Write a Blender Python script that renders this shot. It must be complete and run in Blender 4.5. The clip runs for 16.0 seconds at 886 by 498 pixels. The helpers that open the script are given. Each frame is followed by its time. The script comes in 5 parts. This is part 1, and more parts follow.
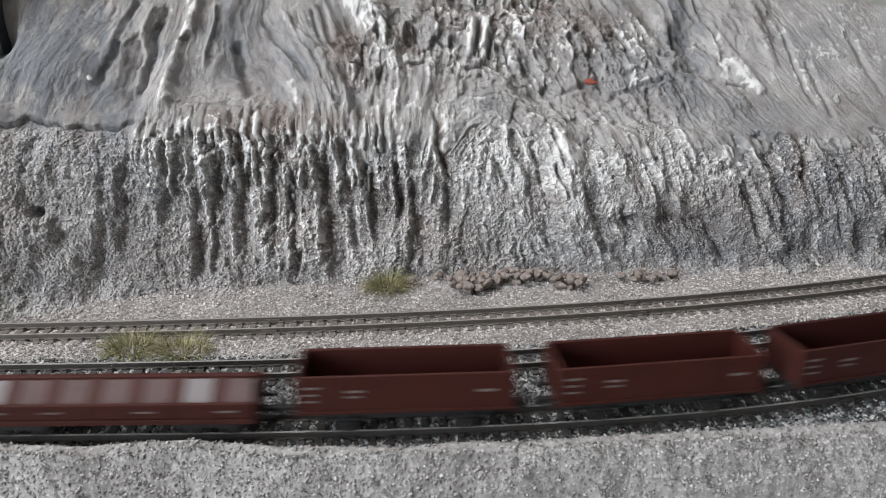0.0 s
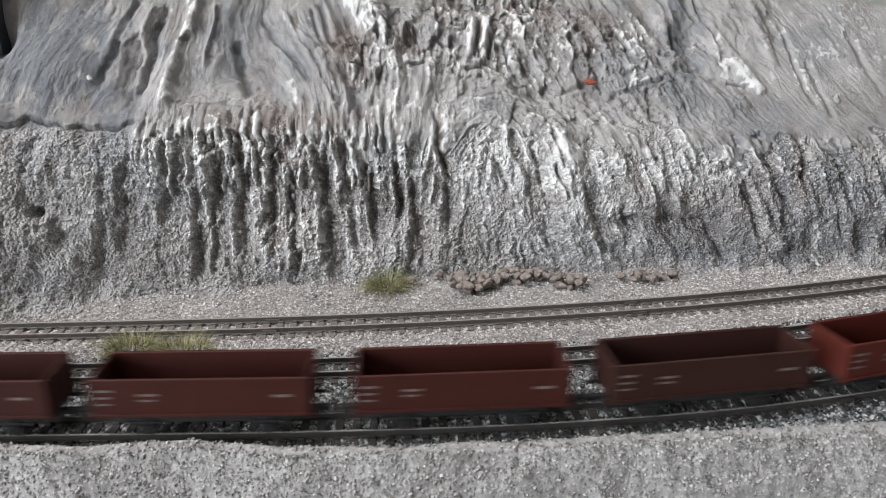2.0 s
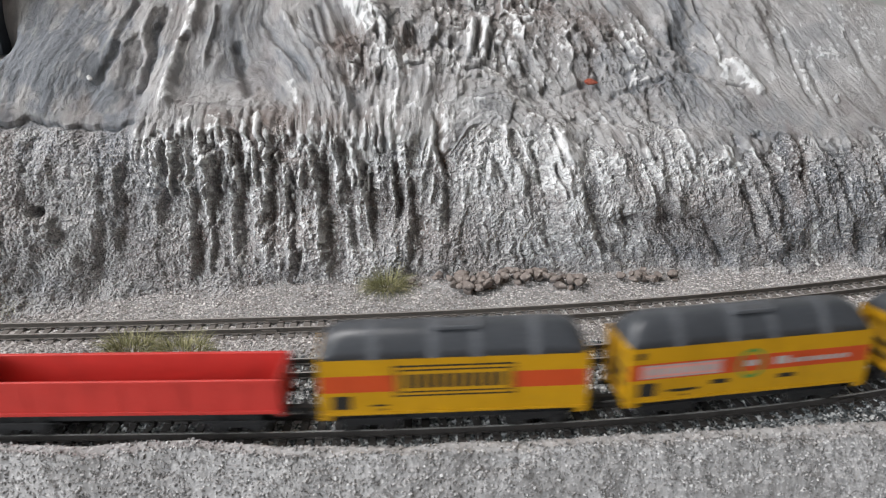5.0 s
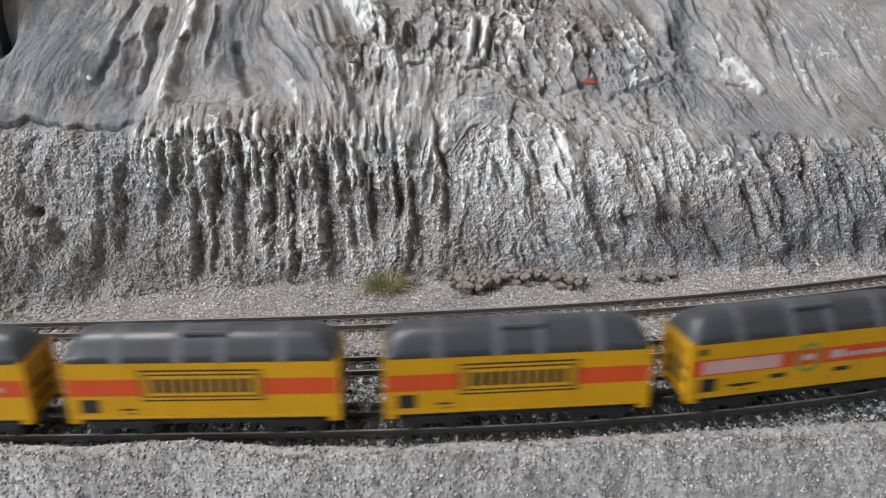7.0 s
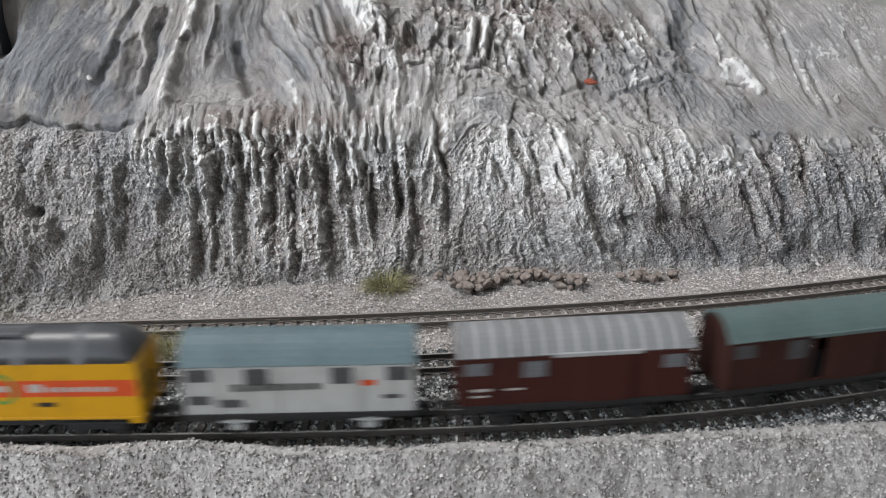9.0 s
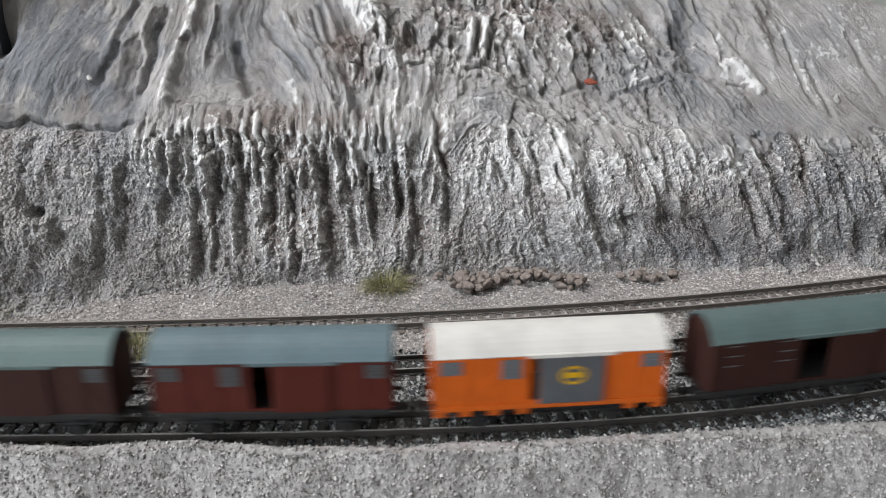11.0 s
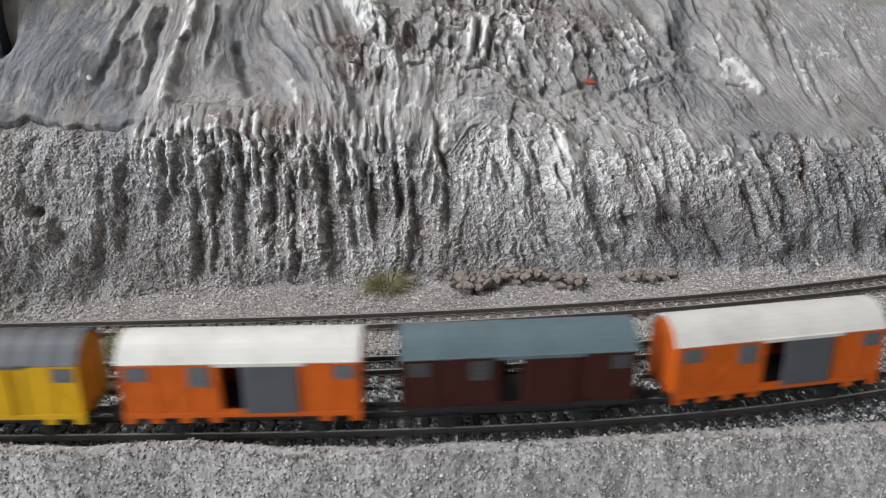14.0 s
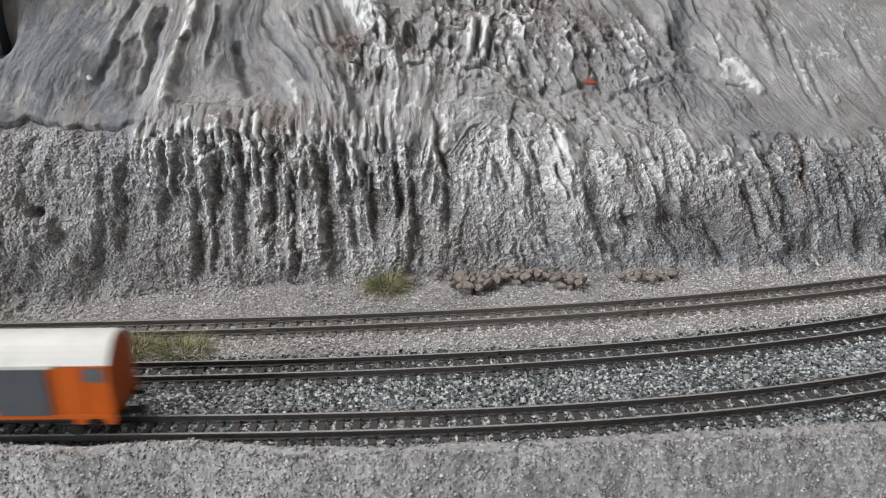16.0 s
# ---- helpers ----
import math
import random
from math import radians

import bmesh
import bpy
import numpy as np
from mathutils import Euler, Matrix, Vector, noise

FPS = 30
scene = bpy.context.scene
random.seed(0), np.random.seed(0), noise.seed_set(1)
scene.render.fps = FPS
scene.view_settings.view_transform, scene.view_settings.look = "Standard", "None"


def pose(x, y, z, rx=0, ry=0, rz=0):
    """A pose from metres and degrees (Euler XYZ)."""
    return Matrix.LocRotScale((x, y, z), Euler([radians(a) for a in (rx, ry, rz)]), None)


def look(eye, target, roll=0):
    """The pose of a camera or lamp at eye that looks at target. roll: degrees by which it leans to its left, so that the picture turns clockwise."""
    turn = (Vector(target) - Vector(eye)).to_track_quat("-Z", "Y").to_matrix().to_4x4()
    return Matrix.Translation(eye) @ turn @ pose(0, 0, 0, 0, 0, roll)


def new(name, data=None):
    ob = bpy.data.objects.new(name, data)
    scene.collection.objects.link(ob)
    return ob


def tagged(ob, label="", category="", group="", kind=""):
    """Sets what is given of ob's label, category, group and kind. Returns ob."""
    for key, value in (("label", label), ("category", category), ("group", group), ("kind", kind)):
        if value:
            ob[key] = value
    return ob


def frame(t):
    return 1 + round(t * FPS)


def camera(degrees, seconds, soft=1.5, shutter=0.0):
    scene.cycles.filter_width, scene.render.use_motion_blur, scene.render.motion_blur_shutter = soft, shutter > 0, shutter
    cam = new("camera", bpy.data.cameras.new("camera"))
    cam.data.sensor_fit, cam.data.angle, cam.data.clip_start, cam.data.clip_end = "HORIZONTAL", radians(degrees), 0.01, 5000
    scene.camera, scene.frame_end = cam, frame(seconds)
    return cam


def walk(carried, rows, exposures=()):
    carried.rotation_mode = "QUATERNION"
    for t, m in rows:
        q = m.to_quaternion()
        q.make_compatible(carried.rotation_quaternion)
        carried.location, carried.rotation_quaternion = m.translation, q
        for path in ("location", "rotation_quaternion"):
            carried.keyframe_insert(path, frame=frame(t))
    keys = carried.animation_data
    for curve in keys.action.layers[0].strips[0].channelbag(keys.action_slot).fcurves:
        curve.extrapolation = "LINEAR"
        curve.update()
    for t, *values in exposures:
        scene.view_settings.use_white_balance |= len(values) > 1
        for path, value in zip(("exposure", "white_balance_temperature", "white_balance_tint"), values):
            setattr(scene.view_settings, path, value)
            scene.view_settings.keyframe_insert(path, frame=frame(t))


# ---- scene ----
# A model railway layout in N gauge. Lengths below are in millimetres and become metres in part().
MM = 0.001

# ---- camera ----
cam = camera(60.3, 16.0, soft=1.0, shutter=0.95)
STAND = pose(0, 0, 120.33 * MM, 90 - 20.494, 0, 0) @ pose(0, 0, 0, 0, 0, -0.40)
cam.data.dof.use_dof, cam.data.dof.focus_distance, cam.data.dof.aperture_fstop = True, 0.30, 30
walk(cam, [(0, STAND), (16, STAND)], exposures=[(t, e, 6500, 12) for t, e in ((0, 0.12), (1.5, 0.24), (4, 0.23), (6.5, 0.14), (9, 0.1), (11.5, 0.14), (13, 0.06), (16, 0.0))])

# ---- light ----
world = bpy.data.worlds.new("world")
scene.world = world
world.use_nodes = True
wn = world.node_tree
sky = wn.nodes.new("ShaderNodeTexSky")
sky.sky_type, sky.sun_disc = "NISHITA", False
sky.sun_elevation, sky.sun_rotation = radians(40), radians(200)
wn.links.new(sky.outputs[0], wn.nodes["Background"].inputs[0])
wn.nodes["Background"].inputs[1].default_value = 0.08


def area_lamp(name, m, sx, sy, power, colour):
    d = bpy.data.lights.new(name, "AREA")
    d.shape, d.size, d.size_y, d.energy, d.color = "RECTANGLE", sx, sy, power, colour
    ob = new(name, d)
    ob.matrix_world = m
    return ob


# daylight in the window's opening, and the panel lamp under the ceiling
area_lamp("window_light", look((-2.38, -1.62, 0.78), (0, 0.25, 0.05)), 1.1, 1.3, 84, (0.90, 0.96, 1.0))
area_lamp("panel_light", look((-0.85, 0.16, 1.43), (-0.85, 0.16, 0)), 1.15, 0.5, 25.5, (1.0, 0.985, 0.965))


# ---- small helpers ----
def mesh_of(name, verts, faces, mats, smooth=False):
    me = bpy.data.meshes.new(name)
    v = np.asarray(verts, np.float32) * MM
    f = np.asarray(faces, np.int32)
    k = f.shape[1]
    me.vertices.add(len(v))
    me.vertices.foreach_set("co", v.ravel())
    me.loops.add(f.size)
    me.loops.foreach_set("vertex_index", f.ravel())
    me.polygons.add(len(f))
    me.polygons.foreach_set("loop_start", np.arange(0, f.size, k, dtype=np.int32))
    me.polygons.foreach_set("loop_total", np.full(len(f), k, np.int32))
    me.polygons.foreach_set("use_smooth", np.full(len(f), smooth, bool))
    me.update(calc_edges=True)
    me.validate()
    for m in mats:
        me.materials.append(m)
    return me


def part(name, bm, mat, parent=None, label="", smooth=False):
    """Link a bmesh (in mm) as one mesh object, under a thing or a part."""
    me = bpy.data.meshes.new(name)
    bmesh.ops.scale(bm, vec=(MM, MM, MM), verts=bm.verts)
    bmesh.ops.recalc_face_normals(bm, faces=bm.faces)
    for f in bm.faces:
        f.smooth = smooth
    bm.to_mesh(me)
    bm.free()
    me.materials.append(mat)
    ob = new(name, me)
    ob.parent = parent
    return tagged(ob, label)


def box(bm, x0, x1, y0, y1, z0, z1, bevel=0.0):
    r = bmesh.ops.create_cube(bm, size=1)
    for v in r["verts"]:
        v.co = Vector((x0 + (v.co.x + 0.5) * (x1 - x0), y0 + (v.co.y + 0.5) * (y1 - y0), z0 + (v.co.z + 0.5) * (z1 - z0)))
    if bevel:
        edges = {e for v in r["verts"] for e in v.link_edges}
        bmesh.ops.bevel(bm, geom=list(edges), offset=bevel, segments=2, affect="EDGES", profile=0.5)
    return bm


def boxes(*specs, bevel=0.0):
    bm = bmesh.new()
    for s in specs:
        box(bm, *s, bevel=bevel)
    return bm


def rod(bm, a, b, r, seg=12):
    a, b = Vector(a), Vector(b)
    c = bmesh.ops.create_cone(bm, cap_ends=True, segments=seg, radius1=r, radius2=r, depth=(b - a).length)
    m = Matrix.Translation((a + b) / 2) @ (b - a).to_track_quat("Z", "Y").to_matrix().to_4x4()
    bmesh.ops.transform(bm, matrix=m, verts=c["verts"])
    return bm


def prism(points, x0, x1):
    """A cross-section of (y, z) points drawn along x."""
    bm = bmesh.new()
    a = [bm.verts.new((x0, y, z)) for y, z in points]
    b = [bm.verts.new((x1, y, z)) for y, z in points]
    bm.faces.new(a)
    bm.faces.new(b[::-1])
    for i in range(len(points)):
        j = (i + 1) % len(points)
        bm.faces.new((a[j], a[i], b[i], b[j]))
    return bm


# ---- smooth noise on arrays ----
LATTICE = np.random.RandomState(7).rand(257, 257)
LATTICE[256, :], LATTICE[:, 256] = LATTICE[0, :], LATTICE[:, 0]


def vnoise(x, y):
    x, y = np.mod(x, 256), np.mod(y, 256)
    i, j = np.floor(x).astype(int) % 256, np.floor(y).astype(int) % 256
    u, v = x - np.floor(x), y - np.floor(y)
    u, v = u * u * u * (u * (6 * u - 15) + 10), v * v * v * (v * (6 * v - 15) + 10)
    a = LATTICE[i, j] * (1 - u) + LATTICE[i + 1, j] * u
    b = LATTICE[i, j + 1] * (1 - u) + LATTICE[i + 1, j + 1] * u
    return (a * (1 - v) + b * v) * 2 - 1


def fbm(x, y, octaves=4, gain=0.5):
    s, a = 0, 1
    for k in range(octaves):
        s = s + a * vnoise(x * 2 ** k + 17.3 * k, y * 2 ** k + 9.1 * k)
        a *= gain
    return s


def ridged(x, y, octaves=3, gain=0.5):
    s, a = 0, 1
    for k in range(octaves):
        s = s + a * (1 - 2 * np.abs(vnoise(x * 2 ** k + 5.7 * k, y * 2 ** k + 3.3 * k)))
        a *= gain
    return s


def step(a, b, x):
    t = np.clip((x - a) / (b - a), 0, 1)
    return t * t * (3 - 2 * t)


# ---- the lie of the land ----
def bent(co, lo, hi):
    """A cubic in x / 100 from lo to hi that bends back to straight outside."""
    def y(x):
        c = np.clip(x, lo, hi)
        slope = np.polyval(np.polyder(co), c / 100) / 100
        return np.polyval(co, c / 100) + slope * np.sign(x - c) * 250 * (1 - np.exp(-np.abs(x - c) / 250))
    return y


FRONT = bent([1.5547, 4.7011, 5.2668, 185.2085], -130, 190)
MIDDLE = bent([1.0013, 4.3899, 8.0453, 219.1955], -130, 190)
BACK = bent([0.6020, 3.4589, 9.2618, 252.5381], -130, 190)


def FOOT(x):
    """The foot of the rocks: its own curve in the middle, beside the back track further on."""
    c = np.clip(x, -185, 190)
    return np.polyval([1.9, -3.6, 8.2, 291.2], c / 100) + BACK(x) - BACK(c)


def rim_height(x):
    return 58 - 0.045 * np.clip(x, -260, 260)


PROFILE_V = np.array([0, 0.08, 0.2, 0.5, 0.85, 1.0, 1.12, 1.4, 2.0, 2.6])
PROFILE_Y = np.array([-7, -2.5, 0, 4, 8.5, 13, 22, 38, 68, 96])
PROFILE_Z = np.array([-0.06, 0.0, 0.1, 0.43, 0.84, 1.0, 1.09, 1.35, 1.90, 2.44])
ROUNDED_Y = np.array([-7, -2.5, 0.5, 3.5, 13, 19.5, 25, 39, 68, 96])


def rock_base(x, v):
    """The rock face before its relief: x along it, v 0 at its foot, 1 at the rim, 2 high on the slope."""
    k = np.linspace(0, 2.6, 261)
    py, ry, pz = (np.interp(k, PROFILE_V, a) for a in (PROFILE_Y, ROUNDED_Y, PROFILE_Z))
    w = np.hanning(17)
    w /= w.sum()
    ends = lambda a: np.concatenate([np.full(8, a[0]) + (a[1] - a[0]) * np.arange(-8, 0), a, a[-1] + (a[-1] - a[-2]) * np.arange(1, 9)])
    py, ry, pz = (np.convolve(ends(a), w, "valid") for a in (py, ry, pz))
    # sharp in the middle stretch, rounded at either end
    q = np.clip((x + 135) / 25, 0, 1) * np.clip((40 - x) / 50, 0, 1)
    return FOOT(x) + np.interp(v, k, py) * q + np.interp(v, k, ry) * (1 - q), rim_height(x) * np.interp(v, k, pz)


# ---- materials ----
def nodes_of(name):
    m = bpy.data.materials.new(name)
    m.use_nodes = True
    t = m.node_tree
    return m, t, t.nodes["Principled BSDF"]


def add(t, kind, **inputs):
    n = t.nodes.new(kind)
    for k, v in inputs.items():
        n.inputs[k.replace("_", " ")].default_value = v
    return n


def mixed(t, fac, a, b):
    n = t.nodes.new("ShaderNodeMix")
    n.data_type = "RGBA"
    for sock, val in ((n.inputs[0], fac), (n.inputs[6], a), (n.inputs[7], b)):
        if isinstance(val, bpy.types.NodeSocket):
            t.links.new(val, sock)
        elif isinstance(val, (int, float)):
            sock.default_value = val
        else:
            sock.default_value = (*val, 1)
    return n.outputs[2]


def ramp(t, fac, lo, hi):
    n = t.nodes.new("ShaderNodeMapRange")
    n.inputs[1].default_value, n.inputs[2].default_value = lo, hi
    t.links.new(fac, n.inputs[0])
    return n.outputs[0]


def grain(t, scale, detail=3.0, rough=0.6, coord="Object", stretch=None):
    c = t.nodes.new("ShaderNodeTexCoord").outputs[coord]
    if stretch:
        mp = t.nodes.new("ShaderNodeMapping")
        mp.inputs["Scale"].default_value = stretch
        t.links.new(c, mp.inputs[0])
        c = mp.outputs[0]
    n = add(t, "ShaderNodeTexNoise", Scale=scale, Detail=detail, Roughness=rough)
    t.links.new(c, n.inputs["Vector"])
    return n.outputs[0]


def bumped(t, b, height, strength, dist):
    n = add(t, "ShaderNodeBump", Strength=strength, Distance=dist)
    t.links.new(height, n.inputs["Height"])
    t.links.new(n.outputs[0], b.inputs["Normal"])


def speckled(name, base, dark, light, scale, bump=0.4, rough=0.9, island=0.0, size=0.0006):
    """Sand, plaster and stone: two scales of tone and a grainy relief."""
    m, t, b = nodes_of(name)
    fine, broad = grain(t, scale, 2.0), grain(t, scale * 0.06, 4.0)
    c = mixed(t, ramp(t, broad, 0.35, 0.7), base, dark)
    c = mixed(t, ramp(t, fine, 0.52, 0.72), c, light)
    if island:
        g = t.nodes.new("ShaderNodeNewGeometry").outputs["Random Per Island"]
        c = mixed(t, ramp(t, g, 0.62, 1.0), c, light)
        g2 = ramp(t, g, island, 0.0)
        c = mixed(t, g2, c, dark)
    t.links.new(c, b.inputs["Base Color"])
    b.inputs["Roughness"].default_value = rough
    b.inputs["Specular IOR Level"].default_value = 0.25
    bumped(t, b, fine, bump, size)
    return m


def painted(name, colour, rough=0.45, wear=(0.18, 0.15, 0.13), amount=0.25, scale=900, spec=0.3):
    """Moulded plastic with a coat of paint, dust and faint mottling."""
    m, t, b = nodes_of(name)
    fine, broad = grain(t, scale, 3.0), grain(t, scale * 0.12, 4.0)
    c = mixed(t, ramp(t, broad, 0.45, 0.85), colour, [x * 0.72 for x in colour])
    f = t.nodes.new("ShaderNodeMath")
    f.operation = "MULTIPLY"
    t.links.new(ramp(t, fine, 0.55, 0.85), f.inputs[0])
    f.inputs[1].default_value = amount
    c = mixed(t, f.outputs[0], c, wear)
    t.links.new(c, b.inputs["Base Color"])
    t.links.new(ramp(t, fine, -0.6, 1.6), b.inputs["Roughness"]) if rough is None else None
    if rough is not None:
        b.inputs["Roughness"].default_value = rough
    b.inputs["Specular IOR Level"].default_value = spec
    bumped(t, b, fine, 0.12, 0.0002)
    return m


def rock_material():
    """Plaster rock: grey sand coat, white and brown paint laid on with a brush, slate wash; relief light and shade
    coloured in.
    """
    m, t, b = nodes_of("painted_plaster_rock")
    at = t.nodes.new("ShaderNodeAttribute")
    at.attribute_name = "paint_and_shading"
    sep = t.nodes.new("ShaderNodeSeparateColor")
    t.links.new(at.outputs["Color"], sep.inputs[0])
    white, brown, slate = sep.outputs
    coat = at.outputs["Alpha"]
    flow = t.nodes.new("ShaderNodeAttribute")
    flow.attribute_name = "flow"

    def along(scale, sx, sy, detail, rough):
        mp = t.nodes.new("ShaderNodeMapping")
        mp.inputs["Scale"].default_value = (sx, sy, 0)
        t.links.new(flow.outputs["Vector"], mp.inputs[0])
        n = add(t, "ShaderNodeTexNoise", Scale=scale, Detail=detail, Roughness=rough)
        t.links.new(mp.outputs[0], n.inputs["Vector"])
        return n.outputs[0]

    fibre, chips = along(420, 1, 0.13, 8.0, 0.7), grain(t, 520, 8.0, 0.78)
    split = t.nodes.new("ShaderNodeSeparateXYZ")
    t.links.new(flow.outputs["Vector"], split.inputs[0])

    def times(a, b):
        n = t.nodes.new("ShaderNodeMath")
        n.operation = "MULTIPLY"
        t.links.new(a, n.inputs[0])
        t.links.new(b, n.inputs[1])
        return n.outputs[0]

    fine, broad = grain(t, 1300, 3.0, 0.7), grain(t, 60, 5.0)
    cell = add(t, "ShaderNodeTexVoronoi", Scale=900.0)
    t.links.new(t.nodes.new("ShaderNodeTexCoord").outputs["Object"], cell.inputs["Vector"])
    c = mixed(t, ramp(t, broad, 0.35, 0.7), (0.42, 0.402, 0.395), (0.58, 0.560, 0.552))
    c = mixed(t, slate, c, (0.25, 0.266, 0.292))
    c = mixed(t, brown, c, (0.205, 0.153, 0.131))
    plain = mixed(t, 0.10, c, (0.06, 0.058, 0.058))
    smooth = mixed(t, times(ramp(t, fibre, 0.50, 0.70), ramp(t, split.outputs[2], -0.06, 0.2)), plain, (0.53, 0.52, 0.516))
    smooth = mixed(t, times(ramp(t, fibre, 0.47, 0.30), ramp(t, split.outputs[2], -0.06, 0.26)), smooth, (0.16, 0.15, 0.148))
    smooth = mixed(t, times(ramp(t, chips, 0.44, 0.39), split.outputs[2]), smooth, (0.07, 0.064, 0.06))
    smooth = mixed(t, times(ramp(t, chips, 0.57, 0.63), split.outputs[2]), smooth, (0.68, 0.67, 0.665))
    sandy = mixed(t, ramp(t, fine, 0.53, 0.61), c, (0.68, 0.67, 0.665))
    sandy = mixed(t, ramp(t, grain(t, 2000, 3.0), 0.44, 0.36), sandy, (0.10, 0.095, 0.092))
    c = mixed(t, coat, smooth, sandy)
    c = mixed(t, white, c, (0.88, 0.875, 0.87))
    t.links.new(c, b.inputs["Base Color"])
    b.inputs["Roughness"].default_value = 0.82
    b.inputs["Specular IOR Level"].default_value = 0.35
    pebble = t.nodes.new("ShaderNodeMath")
    pebble.operation = "MULTIPLY_ADD"
    t.links.new(cell.outputs["Distance"], pebble.inputs[0])
    pebble.inputs[1].default_value = -1.1
    t.links.new(fine, pebble.inputs[2])
    rough_side = t.nodes.new("ShaderNodeMath")
    rough_side.operation = "ADD"
    t.links.new(fibre, rough_side.inputs[0])
    t.links.new(chips, rough_side.inputs[1])
    height = t.nodes.new("ShaderNodeMix")
    t.links.new(coat, height.inputs[0])
    t.links.new(rough_side.outputs[0], height.inputs[2])
    t.links.new(pebble.outputs[0], height.inputs[3])
    bumped(t, b, height.outputs[0], 1.0, 0.0017)
    return m


ROCK = rock_material()
SAND = speckled("grey_sand", (0.33, 0.325, 0.322), (0.25, 0.244, 0.24), (0.50, 0.49, 0.485), 800, 0.6)
BALLAST = speckled("ballast_stone", (0.205, 0.222, 0.228), (0.018, 0.022, 0.024), (0.60, 0.61, 0.61), 500, 0.3, 0.8, 0.45)
GRAVEL = speckled("fine_gravel", (0.44, 0.413, 0.40), (0.19, 0.172, 0.165), (0.72, 0.69, 0.67), 600, 0.3, 0.9, 0.3)
CREST = speckled("pale_sand_grains", (0.25, 0.243, 0.24), (0.17, 0.165, 0.162), (0.50, 0.49, 0.485), 600, 0.3, 0.6, 0.22)
RUBBLE = speckled("brown_rubble", (0.25, 0.212, 0.19), (0.14, 0.118, 0.106), (0.38, 0.34, 0.31), 500, 0.5, 0.9)
HEAD = painted("worn_rail_head", (0.29, 0.28, 0.27), 0.36, (0.32, 0.30, 0.28), 0.4, 1200)
HEAD_BROWN = painted("dull_rail_head", (0.27, 0.25, 0.232), 0.42, (0.26, 0.23, 0.2), 0.4, 1200)
RAIL = painted("weathered_rail", (0.055, 0.05, 0.047), 0.5, (0.12, 0.10, 0.09), 0.3, 1200)
SLEEPER = painted("sleeper_plastic", (0.060, 0.055, 0.052), 0.7, (0.16, 0.15, 0.14), 0.4, 1000)
SLEEPER_BROWN = painted("dusty_sleeper_plastic", (0.15, 0.135, 0.123), 0.75, (0.2, 0.19, 0.17), 0.4, 1000)
RAIL_BROWN = painted("brown_rail", (0.12, 0.108, 0.097), 0.55, (0.16, 0.14, 0.12), 0.3, 1200)
BLACK = painted("black_underframe", (0.018, 0.018, 0.019), 0.55, (0.07, 0.06, 0.055), 0.3)
WHEEL = painted("blackened_wheel", (0.03, 0.029, 0.028), 0.4, (0.12, 0.1, 0.09), 0.3)
GRASS = speckled("dry_grass", (0.22, 0.215, 0.10), (0.09, 0.093, 0.035), (0.46, 0.43, 0.26), 200, 0.1, 0.8, 0.3)
WALLS = speckled("room_plaster", (0.46, 0.46, 0.45), (0.42, 0.42, 0.41), (0.5, 0.5, 0.49), 40, 0.1)
WOOD = speckled("varnished_board", (0.30, 0.2, 0.12), (0.22, 0.14, 0.08), (0.34, 0.24, 0.15), 60, 0.1, 0.5)
PAINTED_SKY = speckled("painted_backdrop_grey", (0.50, 0.51, 0.475), (0.42, 0.43, 0.41), (0.55, 0.56, 0.53), 30, 0.05)


# ---- room ----
def shell(name, specs, mat, label):
    ob = part(name, boxes(*specs), mat)
    return tagged(ob, label, kind="structure")


shell("floor", [(-2400, 2900, -2200, 900, -1060, -1000)], WOOD, "brown varnished board floor of the room")
shell("ceiling", [(-2400, 2900, -2200, 900, 1500, 1560)], WALLS, "white plaster ceiling above the layout")
shell("wall_back", [(-2400, 2900, 900, 960, -1000, 1500)], WALLS, "white plaster wall behind the layout")
shell("wall_left", [(-2460, -2400, -2260, -2180, -1000, 1500), (-2460, -2400, -1060, 960, -1000, 1500), (-2460, -2400, -2180, -1060, -1000, 50),
                    (-2460, -2400, -2180, -1060, 1450, 1500)], WALLS, "white plaster end wall with a tall window opening")
shell("wall_right", [(2900, 2960, -2260, 960, -1000, 1500)], WALLS, "white plaster end wall")
shell("wall_front", [(-2400, 2900, -2260, -2200, -1000, 1500)], WALLS, "white plaster wall facing the layout")
panel = tagged(part("ceiling_lamp", boxes((-1470, -230, -150, 470, 1450, 1498), bevel=4), WALLS), "white flat panel lamp under the ceiling", "lamp")
shell("backdrop", [(-2300, 2800, 560, 570, -75, 420)], PAINTED_SKY, "pale grey painted backdrop board behind the rocks")
tagged(part("layout_table", boxes((-2300, 2800, 60, 860, -130, -75), bevel=3), WOOD), "brown wooden layout table top", "table")


# ---- ground ----
CREST_X = [-240, -118, -95, -81, -69, -58, -43, -22, -10, 5, 17, 48, 79, 98, 122, 240]
CREST_LAT = [-11, -10.8, -11.9, -10.3, -9.2, -11.2, -13.1, -14.2, -15.1, -13.2, -14.6, -14.3, -16.4, -18, -21.1, -24]


